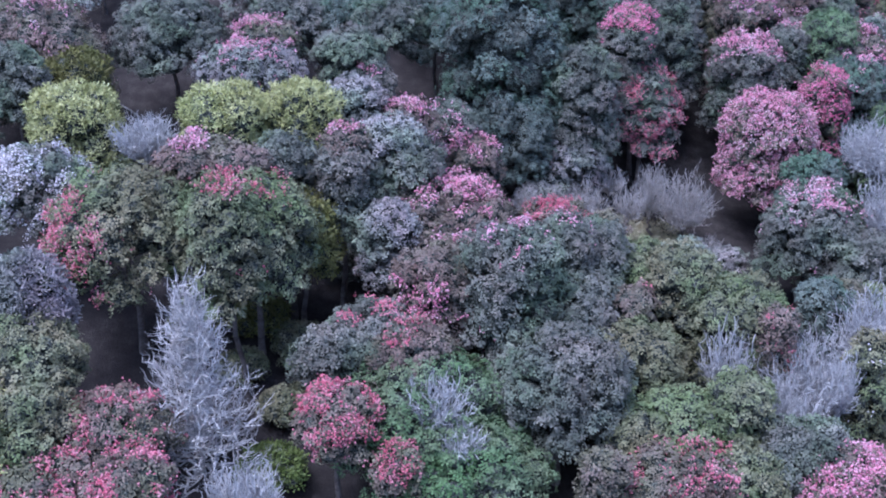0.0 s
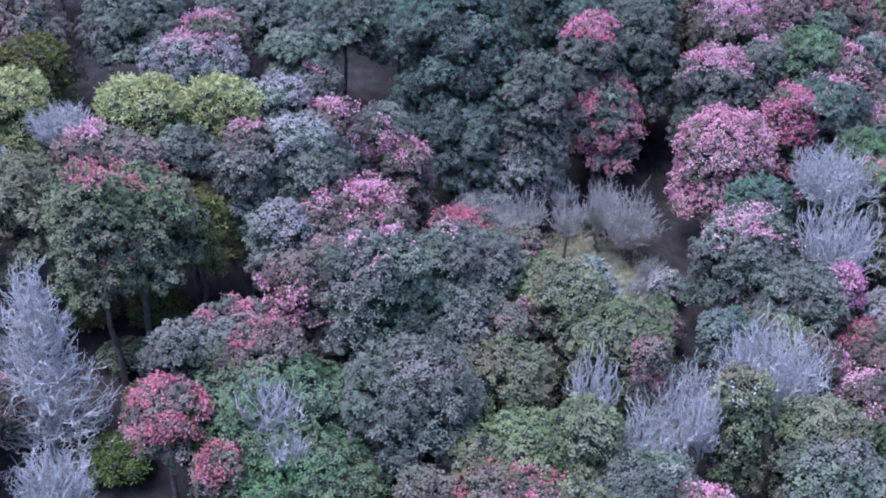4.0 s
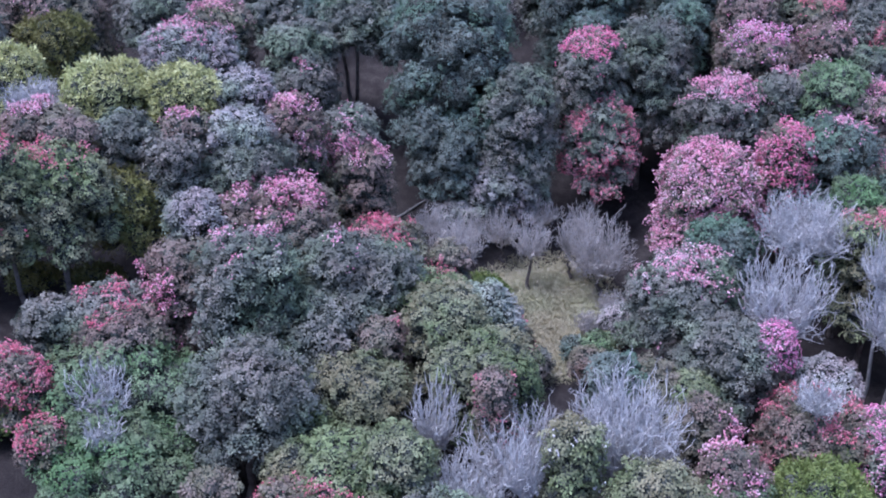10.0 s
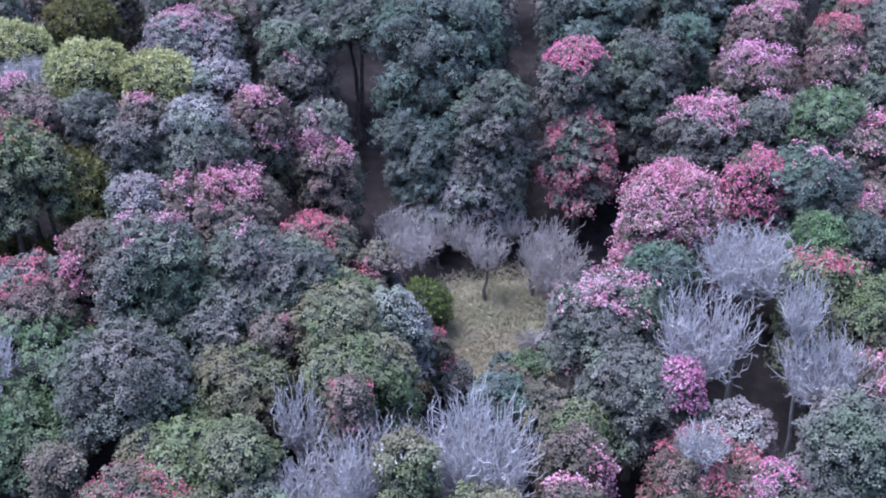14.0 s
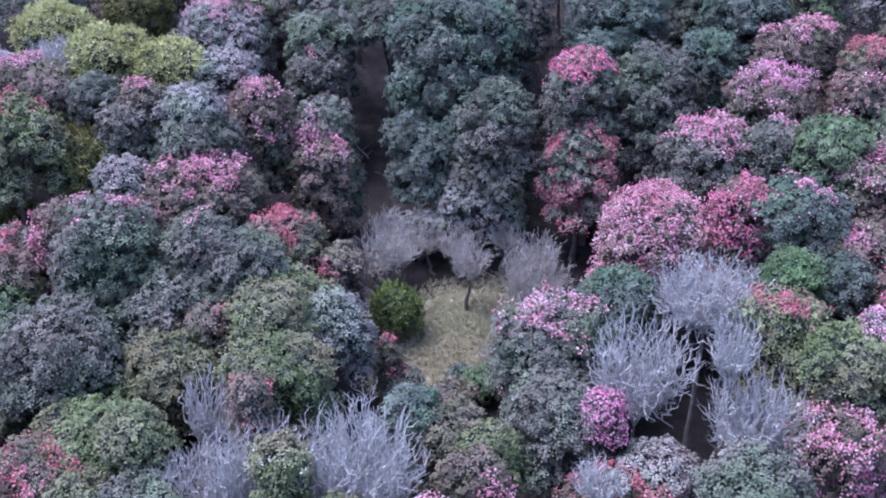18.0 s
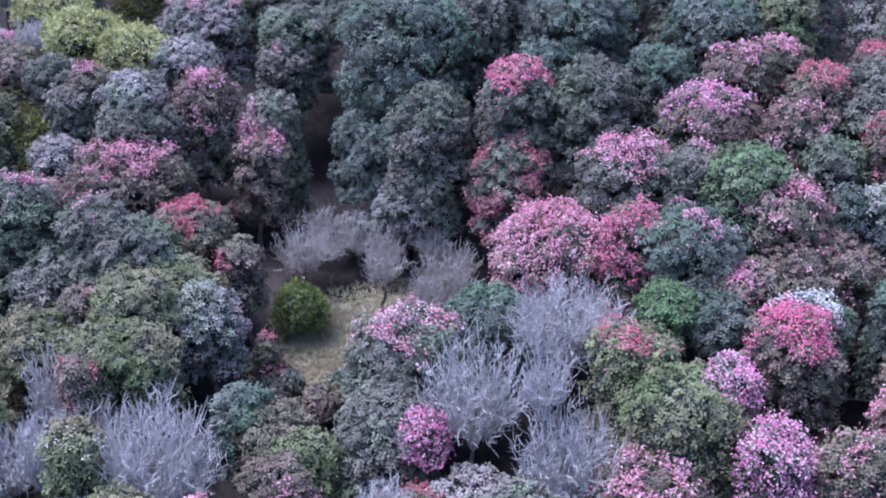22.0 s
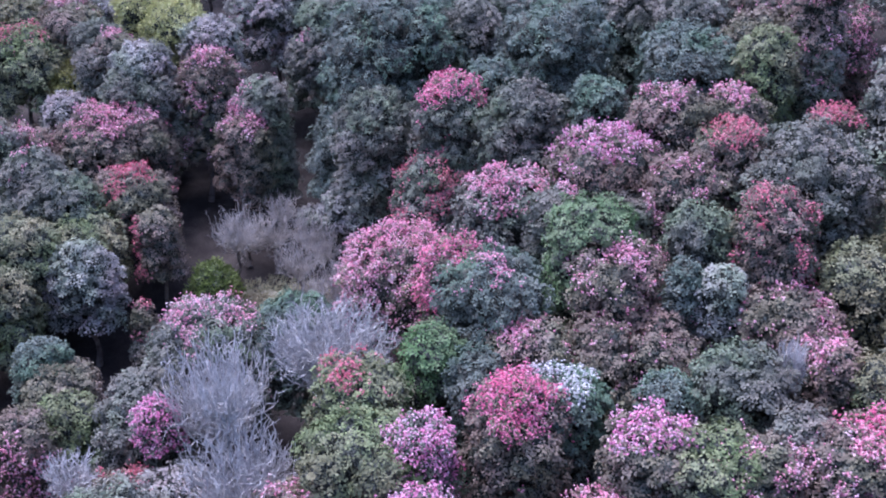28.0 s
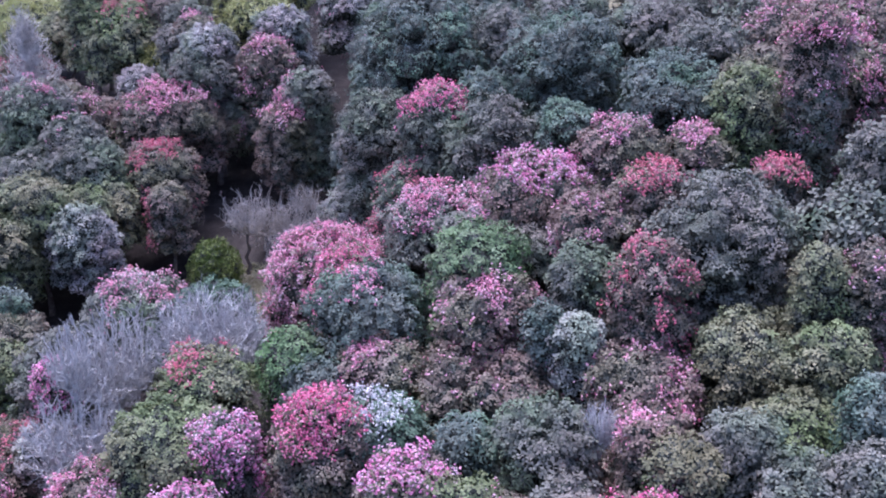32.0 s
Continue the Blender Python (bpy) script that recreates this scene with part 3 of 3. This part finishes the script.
leafy_tree("g", 8.2, 68.4, 5.3, 4.0, 2.1)
leafy_tree("r", 8.4, 77.9, 6.2, 3.0, 1.5, "R", 0.4, "t")
leafy_tree("r", 12.6, 79.7, 4.2, 1.6, 1.9, "R", 0.25, "l", -94)
leafy_tree("o", 13.4, 74.1, 4.8, 3.1, 1.7)
leafy_tree("o", 16.3, 70.1, 5.8, 2.6, 2.2)
leafy_tree("w", 17.5, 74.4, 2.9, 2.5, 3.5)
leafy_tree("r", 12.8, 68.1, 5.1, 1.5, 0.9, "R", 0.03, "t")
leafy_tree("o", 12.5, 64.9, 2.3, 3.2, 2.7)
leafy_tree("g", 7.5, 60.2, 3.3, 4.1, 3.9)
leafy_tree("o", 19.9, 68.0, 4.9, 3.2, 1.7)
leafy_tree("o", 12.4, 57.9, 0.9, 2.3, 2.2)
leafy_tree("o", 18.0, 58.7, 2.9, 2.1, 2.3)
leafy_tree("g", -4.3, 62.9, 5.8, 3.0, 1.6, "R", 0.04, "t", skirt=0.55)
leafy_tree("r", -2.2, 61.3, 5.7, 2.7, 1.4, "R", 0.06, "t", skirt=0.55)
leafy_tree("l", -1.6, 59.3, 3.0, 5.4, 2.9)
leafy_tree("l", 1.6, 55.3, 0.6, 4.5, 2.6)
leafy_tree("r", -6.0, 55.3, 4.3, 2.3, 2.0, "R", 0.45, "a", skirt=0.4)
leafy_tree("r", -2.6, 53.3, 2.0, 1.4, 1.7, "R", 0.45, "a", skirt=0.4)
leafy_tree("r", -18.9, 55.2, 3.7, 3.3, 2.0, "R", 0.3, "a", skirt=0.55)
leafy_tree("r", -21.5, 50.1, 3.1, 3.1, 1.7, "R", 0.3, "a", skirt=0.55)
leafy_tree("r", -16.7, 49.2, 4.6, 2.2, 1.2, "R", 0.25, "a", skirt=0.55)
leafy_tree("r", 28.4, 95.0, 7.0, 3.7, 3.3, "P", 0.7, "a")
leafy_tree("r", 33.7, 97.5, 9.6, 2.0, 2.2, "H", 0.5, "a")
leafy_tree("b", 37.0, 99.1, 9.9, 3.3, 2.4, "P", 0.1, "t")
leafy_tree("r", 29.3, 108.6, 14.0, 3.4, 2.1, "M", 0.5, "t")
leafy_tree("g", 27.9, 102.6, 10.7, 3.4, 2.6, "P", 0.55, "t")
leafy_tree("g", 31.9, 104.6, 11.8, 2.0, 1.9, "P", 0.1, "t")
leafy_tree("l", 35.9, 105.3, 12.7, 2.6, 2.2)
leafy_tree("r", 27.4, 113.5, 16.0, 2.5, 2.0, "P", 0.3, "t")
leafy_tree("r", 27.4, 118.1, 16.0, 2.1, 1.5, "P", 0.25, "t")
leafy_tree("r", 33.5, 114.9, 16.0, 2.1, 1.8, "R", 0.6, "t")
leafy_tree("r", 32.8, 121.8, 17.0, 1.4, 0.7, "R", 0.7, "t")
leafy_tree("g", 36.5, 118.5, 14.4, 3.9, 3.9)
leafy_tree("r", 40.5, 114.5, 13.6, 2.3, 2.9, "R", 0.2, "a")
leafy_tree("r", 34.5, 111.7, 14.5, 2.3, 1.8, "P", 0.1, "a")
leafy_tree("g", 38.0, 111.3, 12.9, 2.1, 1.9)
leafy_tree("g", 33.2, 108.6, 12.2, 1.9, 1.2)
leafy_tree("r", 38.8, 106.0, 11.2, 2.7, 2.0, "P", 0.18, "a")
leafy_tree("r", 41.8, 106.0, 8.6, 3.6, 1.9, "P", -0.1, "a")
leafy_tree("r", 40.5, 100.2, 8.4, 2.3, 1.5, "P", 0.06, "a")
leafy_tree("b", 41.1, 109.0, 11.5, 1.1, 1.5)
leafy_tree("w", 42.2, 110.8, 11.5, 1.3, 1.3)
leafy_tree("r", 43.9, 114.1, 10.4, 2.8, 1.5, "P", 0.1, "a")
leafy_tree("o", 42.4, 119.4, 11.1, 2.9, 2.2)
leafy_tree("o", 41.4, 123.5, 9.0, 1.7, 1.8)
leafy_tree("o", 41.6, 122.6, 14.8, 1.4, 2.2)
leafy_tree("r", 41.4, 125.2, 14.4, 1.7, 2.7, "P", 0.04, "a")
leafy_tree("b", 47.3, 124.8, 11.1, 1.6, 2.0)
leafy_tree("g", 48.9, 109.1, 9.9, 2.4, 1.9)
leafy_tree("r", 47.4, 114.2, 10.0, 1.9, 1.1, "P", 0.05, "a")
leafy_tree("r", 50.2, 113.5, 11.2, 1.0, 1.0, "P", 0.3, "a")
leafy_tree("o", 51.8, 115.2, 11.3, 1.6, 1.0)
leafy_tree("g", 50.5, 118.0, 11.3, 1.8, 1.6)
leafy_tree("o", 47.7, 121.2, 10.2, 2.7, 1.8)
leafy_tree("b", 48.0, 105.4, 9.0, 1.5, 1.2)
leafy_tree("r", 46.4, 97.9, 6.8, 2.6, 3.3, "H", 0.6, "t")
leafy_tree("b", 45.3, 100.7, 7.9, 2.3, 1.4, "W", 0.4, "t")
leafy_tree("g", 46.2, 92.8, 6.5, 1.7, 1.9, "M", 0.7, "a", skirt=0.5)
leafy_tree("g", 50.7, 91.6, 5.5, 1.8, 1.5, "M", 0.75, "a")
leafy_tree("r", 52.0, 102.9, 9.2, 2.2, 1.5, "M", 0.6, "t")
leafy_tree("r", 53.4, 99.9, 5.0, 2.2, 2.4, "P", 0.45, "a")
leafy_tree("r", 47.3, 86.2, 3.7, 2.7, 1.7, "P", 0.35, "a")
leafy_tree("o", 41.1, 90.4, 7.1, 2.6, 1.8, "R", 0.3, "t")
leafy_tree("o", 45.6, 89.7, 6.2, 3.3, 2.2)
leafy_tree("l", 39.1, 95.0, 7.6, 1.8, 1.9)
leafy_tree("b", 41.9, 96.9, 7.3, 1.7, 1.9)
leafy_tree("g", 29.4, 82.8, 2.8, 4.1, 4.0, "P", 0.28, "t")
leafy_tree("g", 33.2, 78.6, 1.4, 3.2, 3.4)
leafy_tree("g", 36.1, 79.3, 3.2, 1.2, 1.4, "M", 0.9, "a", skirt=0.3)
leafy_tree("b", 30.6, 88.2, 6.1, 2.5, 1.3)
leafy_tree("k", 14.1, 83.4, -0.3, 1.8, 2.1)
leafy_tree("r", 18.7, 78.2, -0.6, 1.0, 2.3, "R", 0.3, "a")
leafy_tree("o", 27.2, 62.1, 4.2, 1.7, 1.8, "W", -0.3, "a")
leafy_tree("r", 21.7, 64.5, 5.7, 1.1, 0.7, "R", 0.05, "a")
leafy_tree("r", 32.9, 71.3, 0.9, 2.1, 2.0, "P", 0.35, "r", -7)
leafy_tree("b", 27.3, 72.2, 2.6, 1.9, 1.7)
leafy_tree("o", 31.5, 73.8, 0.5, 2.2, 2.4)
leafy_tree("r", 28.9, 73.3, 1.9, 2.3, 1.6)
leafy_tree("r", 39.6, 76.6, -0.4, 3.7, 2.0, "R", 0.2, "a")
leafy_tree("g", 44.9, 75.9, 0.2, 3.1, 1.7, "M", 0.6, "a")
leafy_tree("g", 46.9, 77.2, 4.6, 2.8, 2.4)
leafy_tree("k", 40.3, 66.8, 1.5, 2.4, 1.3)
leafy_tree("b", 21.1, 117.2, 17.9, 3.4, 2.2)
leafy_tree("o", 25.4, 121.0, 18.5, 1.9, 2.5)
leafy_tree("g", 24.5, 125.1, 17.7, 1.9, 2.2)
leafy_tree("g", 15.3, 120.0, 19.4, 2.7, 1.5)
leafy_tree("r", 20.7, 128.8, 19.0, 2.5, 2.0, "P", 0.25, "a")
leafy_tree("r", 24.1, 125.1, 22.6, 2.0, 1.9, "P", 0.06, "a")
leafy_tree("g", 30.5, 127.6, 16.4, 1.8, 2.9)
leafy_tree("r", 1.0, 69.0, 5.9, 3.6, 3.2, "P", 0.05, "t", skirt=0.4)
leafy_tree("o", 14.8, 58.6, 0.6, 3.5, 3.2)
leafy_tree("r", -35.0, 96.1, 13.3, 5.8, 5.2, "P", 0.06, "t")
leafy_tree("g", -24.3, 101.0, 13.3, 4.9, 4.4, skirt=0.42)
leafy_tree("g", -14.0, 101.5, 14.6, 3.3, 3.0, skirt=0.42)
leafy_tree("b", -7.4, 103.3, 14.0, 3.9, 3.5, skirt=0.42)
leafy_tree("b", -0.7, 104.7, 14.0, 3.5, 3.1, skirt=0.42)
leafy_tree("g", -32.5, 84.5, 14.1, 2.6, 3.8, skirt=0.4)
leafy_tree("g", -28.0, 73.2, 10.8, 3.6, 3.2, "W", 0.38, "a", skirt=0.4)
leafy_tree("o", -24.7, 57.9, 6.0, 3.5, 3.1, skirt=0.4)
leafy_tree("o", -23.5, 53.9, 4.6, 3.0, 2.7, skirt=0.4)
leafy_tree("r", 14.1, 54.6, -0.6, 3.7, 3.3, "R", 0.22, "a")
leafy_tree("r", 9.2, 53.1, 2.2, 1.5, 1.3)
leafy_tree("r", 24.4, 54.7, -0.6, 3.0, 2.7, "P", 0.60, "a")
leafy_tree("k", -10.4, 57.0, -0.9, 2.0, 1.6)
leafy_tree("v", -25.1, 61.4, 8.7, 2.4, 3.1, skirt=0.4)
leafy_tree("g", -7.1, 60.6, 5.2, 2.1, 1.9, skirt=0.4)
leafy_tree("r", 20.6, 122.9, 17.6, 3.1, 2.8)
leafy_tree("g", 53.1, 110.1, 9.5, 1.5, 1.4)
leafy_tree("o", 53.6, 105.3, 8.8, 2.3, 2.0)
leafy_tree("r", 54.2, 107.4, 8.5, 2.1, 1.9, "P", 0.25, "a")
leafy_tree("r", 54.2, 113.5, 8.9, 2.0, 1.8, "H", 0.60, "t")
leafy_tree("r", 55.2, 111.4, 8.7, 2.3, 2.1, "P", 0.40, "a")
leafy_tree("b", 49.7, 123.6, 13.0, 1.5, 1.7)
leafy_tree("r", 13.9, 125.7, 18.2, 4.0, 3.6, "P", 0.08, "a")
leafy_tree("g", 53.1, 122.9, 11.8, 1.7, 1.5)
leafy_tree("g", 52.8, 120.2, 10.4, 2.3, 2.0)
leafy_tree("o", 32.1, 62.2, 1.5, 2.8, 2.5)
leafy_tree("l", 36.1, 64.9, 0.8, 2.2, 2.0)
leafy_tree("g", 32.6, 59.4, 0.4, 3.1, 2.8)
leafy_tree("r", 35.7, 65.5, 1.8, 2.0, 2.4, "P", 0.10, "a")
leafy_tree("k", 40.6, 72.0, -2.8, 2.9, 2.6)
leafy_tree("g", 20.6, 57.0, 0.2, 2.7, 2.5)
leafy_tree("o", 17.3, 55.5, -0.3, 3.0, 2.7)
leafy_tree("g", 22.5, 56.7, 1.3, 1.9, 1.7)
leafy_tree("g", 10.4, 72.7, 6.2, 2.9, 2.6)
leafy_tree("g", -5.4, 102.3, 14.1, 3.7, 3.4, skirt=0.42)
leafy_tree("g", 9.2, 116.9, 17.3, 3.7, 3.4)
leafy_tree("r", 15.2, 128.4, 19.1, 3.6, 3.2, "P", 0.15, "a")
leafy_tree("y", -29.1, 52.3, 4.7, 5.2, 4.7, skirt=0.4)
leafy_tree("g", 2.0, 110.9, 16.7, 3.0, 2.7)
leafy_tree("r", 15.1, 130.9, 20.4, 2.6, 2.4)
leafy_tree("g", 5.6, 105.7, 16.0, 2.5, 2.8)
leafy_tree("b", 22.4, 110.3, 15.6, 2.0, 1.8)
leafy_tree("o", 44.8, 122.9, 12.6, 1.9, 1.7)
leafy_tree("r", 53.8, 94.7, 5.1, 2.1, 1.9, "P", 0.10, "a")
bare_tree("c", -14.7, 57.6, 4.7, 4.5, 6.1, WHITE_TWIG, label="large cone-shaped leafless tree with dense silvery twigs")
bare_tree("f", -10.8, 50.2, 3.0, 2.7, 1.9)
bare_tree("f", 23.9, 63.3, 2.7, 3.8, 2.4)
bare_tree("f", 21.6, 59.7, 1.6, 3.0, 2.4)
bare_tree("f", 36.2, 89.6, 7.6, 4.1, 1.9)
bare_tree("f", 35.9, 82.9, 5.4, 3.9, 3.5)
bare_tree("f", 43.5, 83.7, 4.8, 3.5, 2.5)
bare_tree("f", 41.8, 83.2, 8.9, 1.7, 2.3)
bare_tree("f", 29.3, 66.0, 3.9, 4.1, 3.6)
bare_tree("f", 24.8, 60.7, 3.4, 1.5, 2.5)
bare_tree("f", 18.3, 63.7, 3.4, 2.2, 3.0)
bare_tree("f", -21.5, 78.2, 13.0, 2.9, 1.4)
bare_tree("f", 41.7, 97.0, 7.9, 1.0, 0.6)
bare_tree("f", 39.4, 74.5, 2.9, 1.8, 1.0)
bare_tree("f", -0.3, 56.4, 4.9, 2.3, 1.8)
bare_tree("f", 1.2, 54.5, 3.3, 1.4, 1.1)
bare_tree("f", 48.9, 111.6, 10.9, 0.9, 1.5)
bare_tree("f", 15.8, 89.7, 2.5, 2.0, 2.0, DRY_TWIG, "bare_tree", "slim leafless tree with a dark trunk standing in the grassy clearing", 1.1, 0.75)
bare_tree("f", 20.9, 91.5, 1.7, 3.3, 3.0, DRY_TWIG, "bare_tree", "broad many-stemmed leafless brown-grey tree at the edge of the clearing", 1.1, 1.15)
bare_tree("f", 11.5, 85.5, 3.2, 2.5, 2.0, DRY_TWIG, "bare_tree", "small leafless grey-twigged tree beside the grassy clearing", 1.0, 0.6)
bare_tree("f", 12.5, 92.0, 1.8, 1.9, 2.0, DRY_TWIG, "bare_tree", "slim leafless tree with a dark trunk standing in the grassy clearing", 1.1, 0.75)
bare_tree("f", 8.8, 86.4, 1.3, 2.4, 3.9, DRY_TWIG, "bare_tree", "small leafless grey-twigged tree beside the grassy clearing", 1.0, 0.6)
bare_tree("f", 9.6, 88.6, 1.9, 1.9, 1.7, DRY_TWIG, "bare_tree", "small leafless grey-twigged tree beside the grassy clearing", 1.0, 0.6)
bare_tree("f", 18.2, 92.6, 1.9, 1.6, 2.2, DRY_TWIG, "bare_tree", "small leafless grey-twigged tree beside the grassy clearing", 1.0, 0.9)
leafy_tree("w", 8.2, 92.4, 1.6, 1.9, 1.5)
bare_tree("f", 22.0, 86.0, -2.0, 1.4, 1.0, DRY_TWIG, "bare_tree", "small leafless grey-twigged tree beside the grassy clearing", 1.0, 1.0)
leafy_tree("l", 23.3, 82.8, -1.9, 1.3, 1.0)
bare_tree("f", 18.6, 94.8, 2.2, 1.8, 2.0, DRY_TWIG, "bare_tree", "small leafless grey-twigged tree beside the grassy clearing", 1.0, 0.6)
bare_tree("f", 7.2, 89.4, 2.6, 1.7, 1.4, DRY_TWIG, "bare_tree", "small leafless grey-twigged tree beside the grassy clearing", 1.0, 0.6)
bare_tree("f", 22.8, 88.9, -1.6, 1.5, 1.2, DRY_TWIG, "bare_tree", "small leafless grey-twigged tree beside the grassy clearing", 1.0, 1.0)
leafy_tree("g", 10.6, 95.0, 1.8, 1.7, 1.4)
leafy_tree("w", 39.5, 80.2, 0.2, 2.4, 2.0)
leafy_tree("r", 38.4, 77.2, -0.8, 2.1, 1.9, "R", 0.2, "a")
leafy_tree("b", 21.6, 82.4, -2.4, 1.0, 1.1)
leafy_tree("q", -13.2, 72.4, 1.0, 2.0, 1.4)
leafy_tree("o", -9.9, 69.6, 0.6, 2.0, 1.5)
leafy_tree("o", -13.6, 66.6, 0.4, 1.7, 1.3)
leafy_tree("q", -17.6, 70.6, 1.2, 1.8, 1.3)
leafy_tree("o", -8.2, 66.2, 0.4, 1.8, 1.4)
leafy_tree("o", -10.4, 62.6, 0.0, 1.6, 1.3)
leafy_tree("g", -7.4, 80.2, 1.6, 1.8, 1.5)
leafy_tree("w", 23.9, 86.4, -1.6, 1.4, 1.3)
leafy_tree("r", 23.5, 79.8, -1.6, 1.4, 1.2)
leafy_tree("g", 19.6, 78.6, -2.0, 1.5, 1.4)
bare_tree("f", 10.0, 91.0, 1.9, 1.9, 1.8, DRY_TWIG, "bare_tree", "small leafless grey-twigged tree beside the grassy clearing", 1.0, 0.7)
bare_tree("f", 14.9, 95.0, 2.2, 1.7, 1.6, DRY_TWIG, "bare_tree", "small leafless grey-twigged tree beside the grassy clearing", 1.0, 0.7)

# ---- the forest goes on up the hillside ----
rng = np.random.default_rng(11)


def in_gully(x, y):
    """Two dark, treeless gullies that run up the hillside."""
    for (ax, ay), (bx, by), half in (((1, 96), (-10, 122), 3.6), ((-21, 97), (-36, 130), 3.2), ((10, 104), (5, 124), 2.4)):
        u = min(max(((x - ax) * (bx - ax) + (y - ay) * (by - ay)) / ((bx - ax) ** 2 + (by - ay) ** 2), 0), 1)
        if math.hypot(x - ax - u * (bx - ax), y - ay - u * (by - ay)) < half:
            return True
    return False


for gx in np.arange(-52, 48, 5.6):
    for gy in np.arange(76, 146, 5.6):
        x, y, r = gx + rng.uniform(-1.8, 1.8), gy + rng.uniform(-1.8, 1.8), rng.uniform(2.7, 3.9)
        kind, rise = "gbgbwrgo"[rng.integers(8)], rng.uniform(7.5, 10)
        back = y > 104 + max(x - 5, 0) * 0.62 or x < -34
        if not back or in_gully(x, y) or any(math.hypot(x - u, y - v) < 0.8 * (r + w) for u, v, w in FEET):
            continue
        blossom = ("P", 0.12, "t") if rng.random() < 0.2 else ()
        leafy_tree(kind, round(x, 1), round(y, 1), round(float(ground_z(x, y)) + rise, 1), round(r, 1), round(r * 0.95, 1), *blossom, skirt=0.6, far=True)


# ---- fallen wood in the gaps ----
def fallen_log(x, y, length, turn, radius, lift=0.0):
    rng = np.random.default_rng(int(abs(x * 31 + y * 7)))
    run = np.linspace(-0.5, 0.5, 9)
    px, py = x + run * length * math.cos(radians(turn)), y + run * length * math.sin(radians(turn))
    p = np.stack([px, py, ground_z(px, py) + radius * 0.8 + lift * (run + 0.5)], -1) + rng.normal(0, 0.03, (9, 3))
    log = tagged(new("fallen_log"), "pale weathered fallen trunk lying on the leaf litter", "log", "fallen logs")
    v, f = tube(p, np.linspace(radius, radius * 0.55, 9), 8)
    part("stem", mesh_of("stem", v, [f], GREY_BARK, True), log)
    for k in (3, 5, 7):
        e = p[k] + np.array([rng.normal(0, 0.5), rng.normal(0, 0.5), 0.5])
        v, f = tube([p[k], (p[k] + e) / 2 + rng.normal(0, 0.05, 3), e], [radius * 0.4, radius * 0.3, 0.015], 5)
        part("branch_stub", mesh_of("branch_stub", v, [f], GREY_BARK, True), log)
    return log


fallen_log(2.6, 96.2, 4.0, 69, 0.14, 0)
fallen_log(-5.9, 98.4, 6.0, -27, 0.12, 2.0)
fallen_log(-2.8, 98.2, 1.4, 14, 0.07, 0)
fallen_log(-28.1, 101.7, 5.9, -43, 0.1, 1.2)
fallen_log(-23.0, 105.6, 6.0, -65, 0.1, 2.2)
fallen_log(44.6, 108.3, 2.7, 36, 0.09, 0)
fallen_log(-1.6, 86.7, 4.6, -7, 0.12, 0.8)
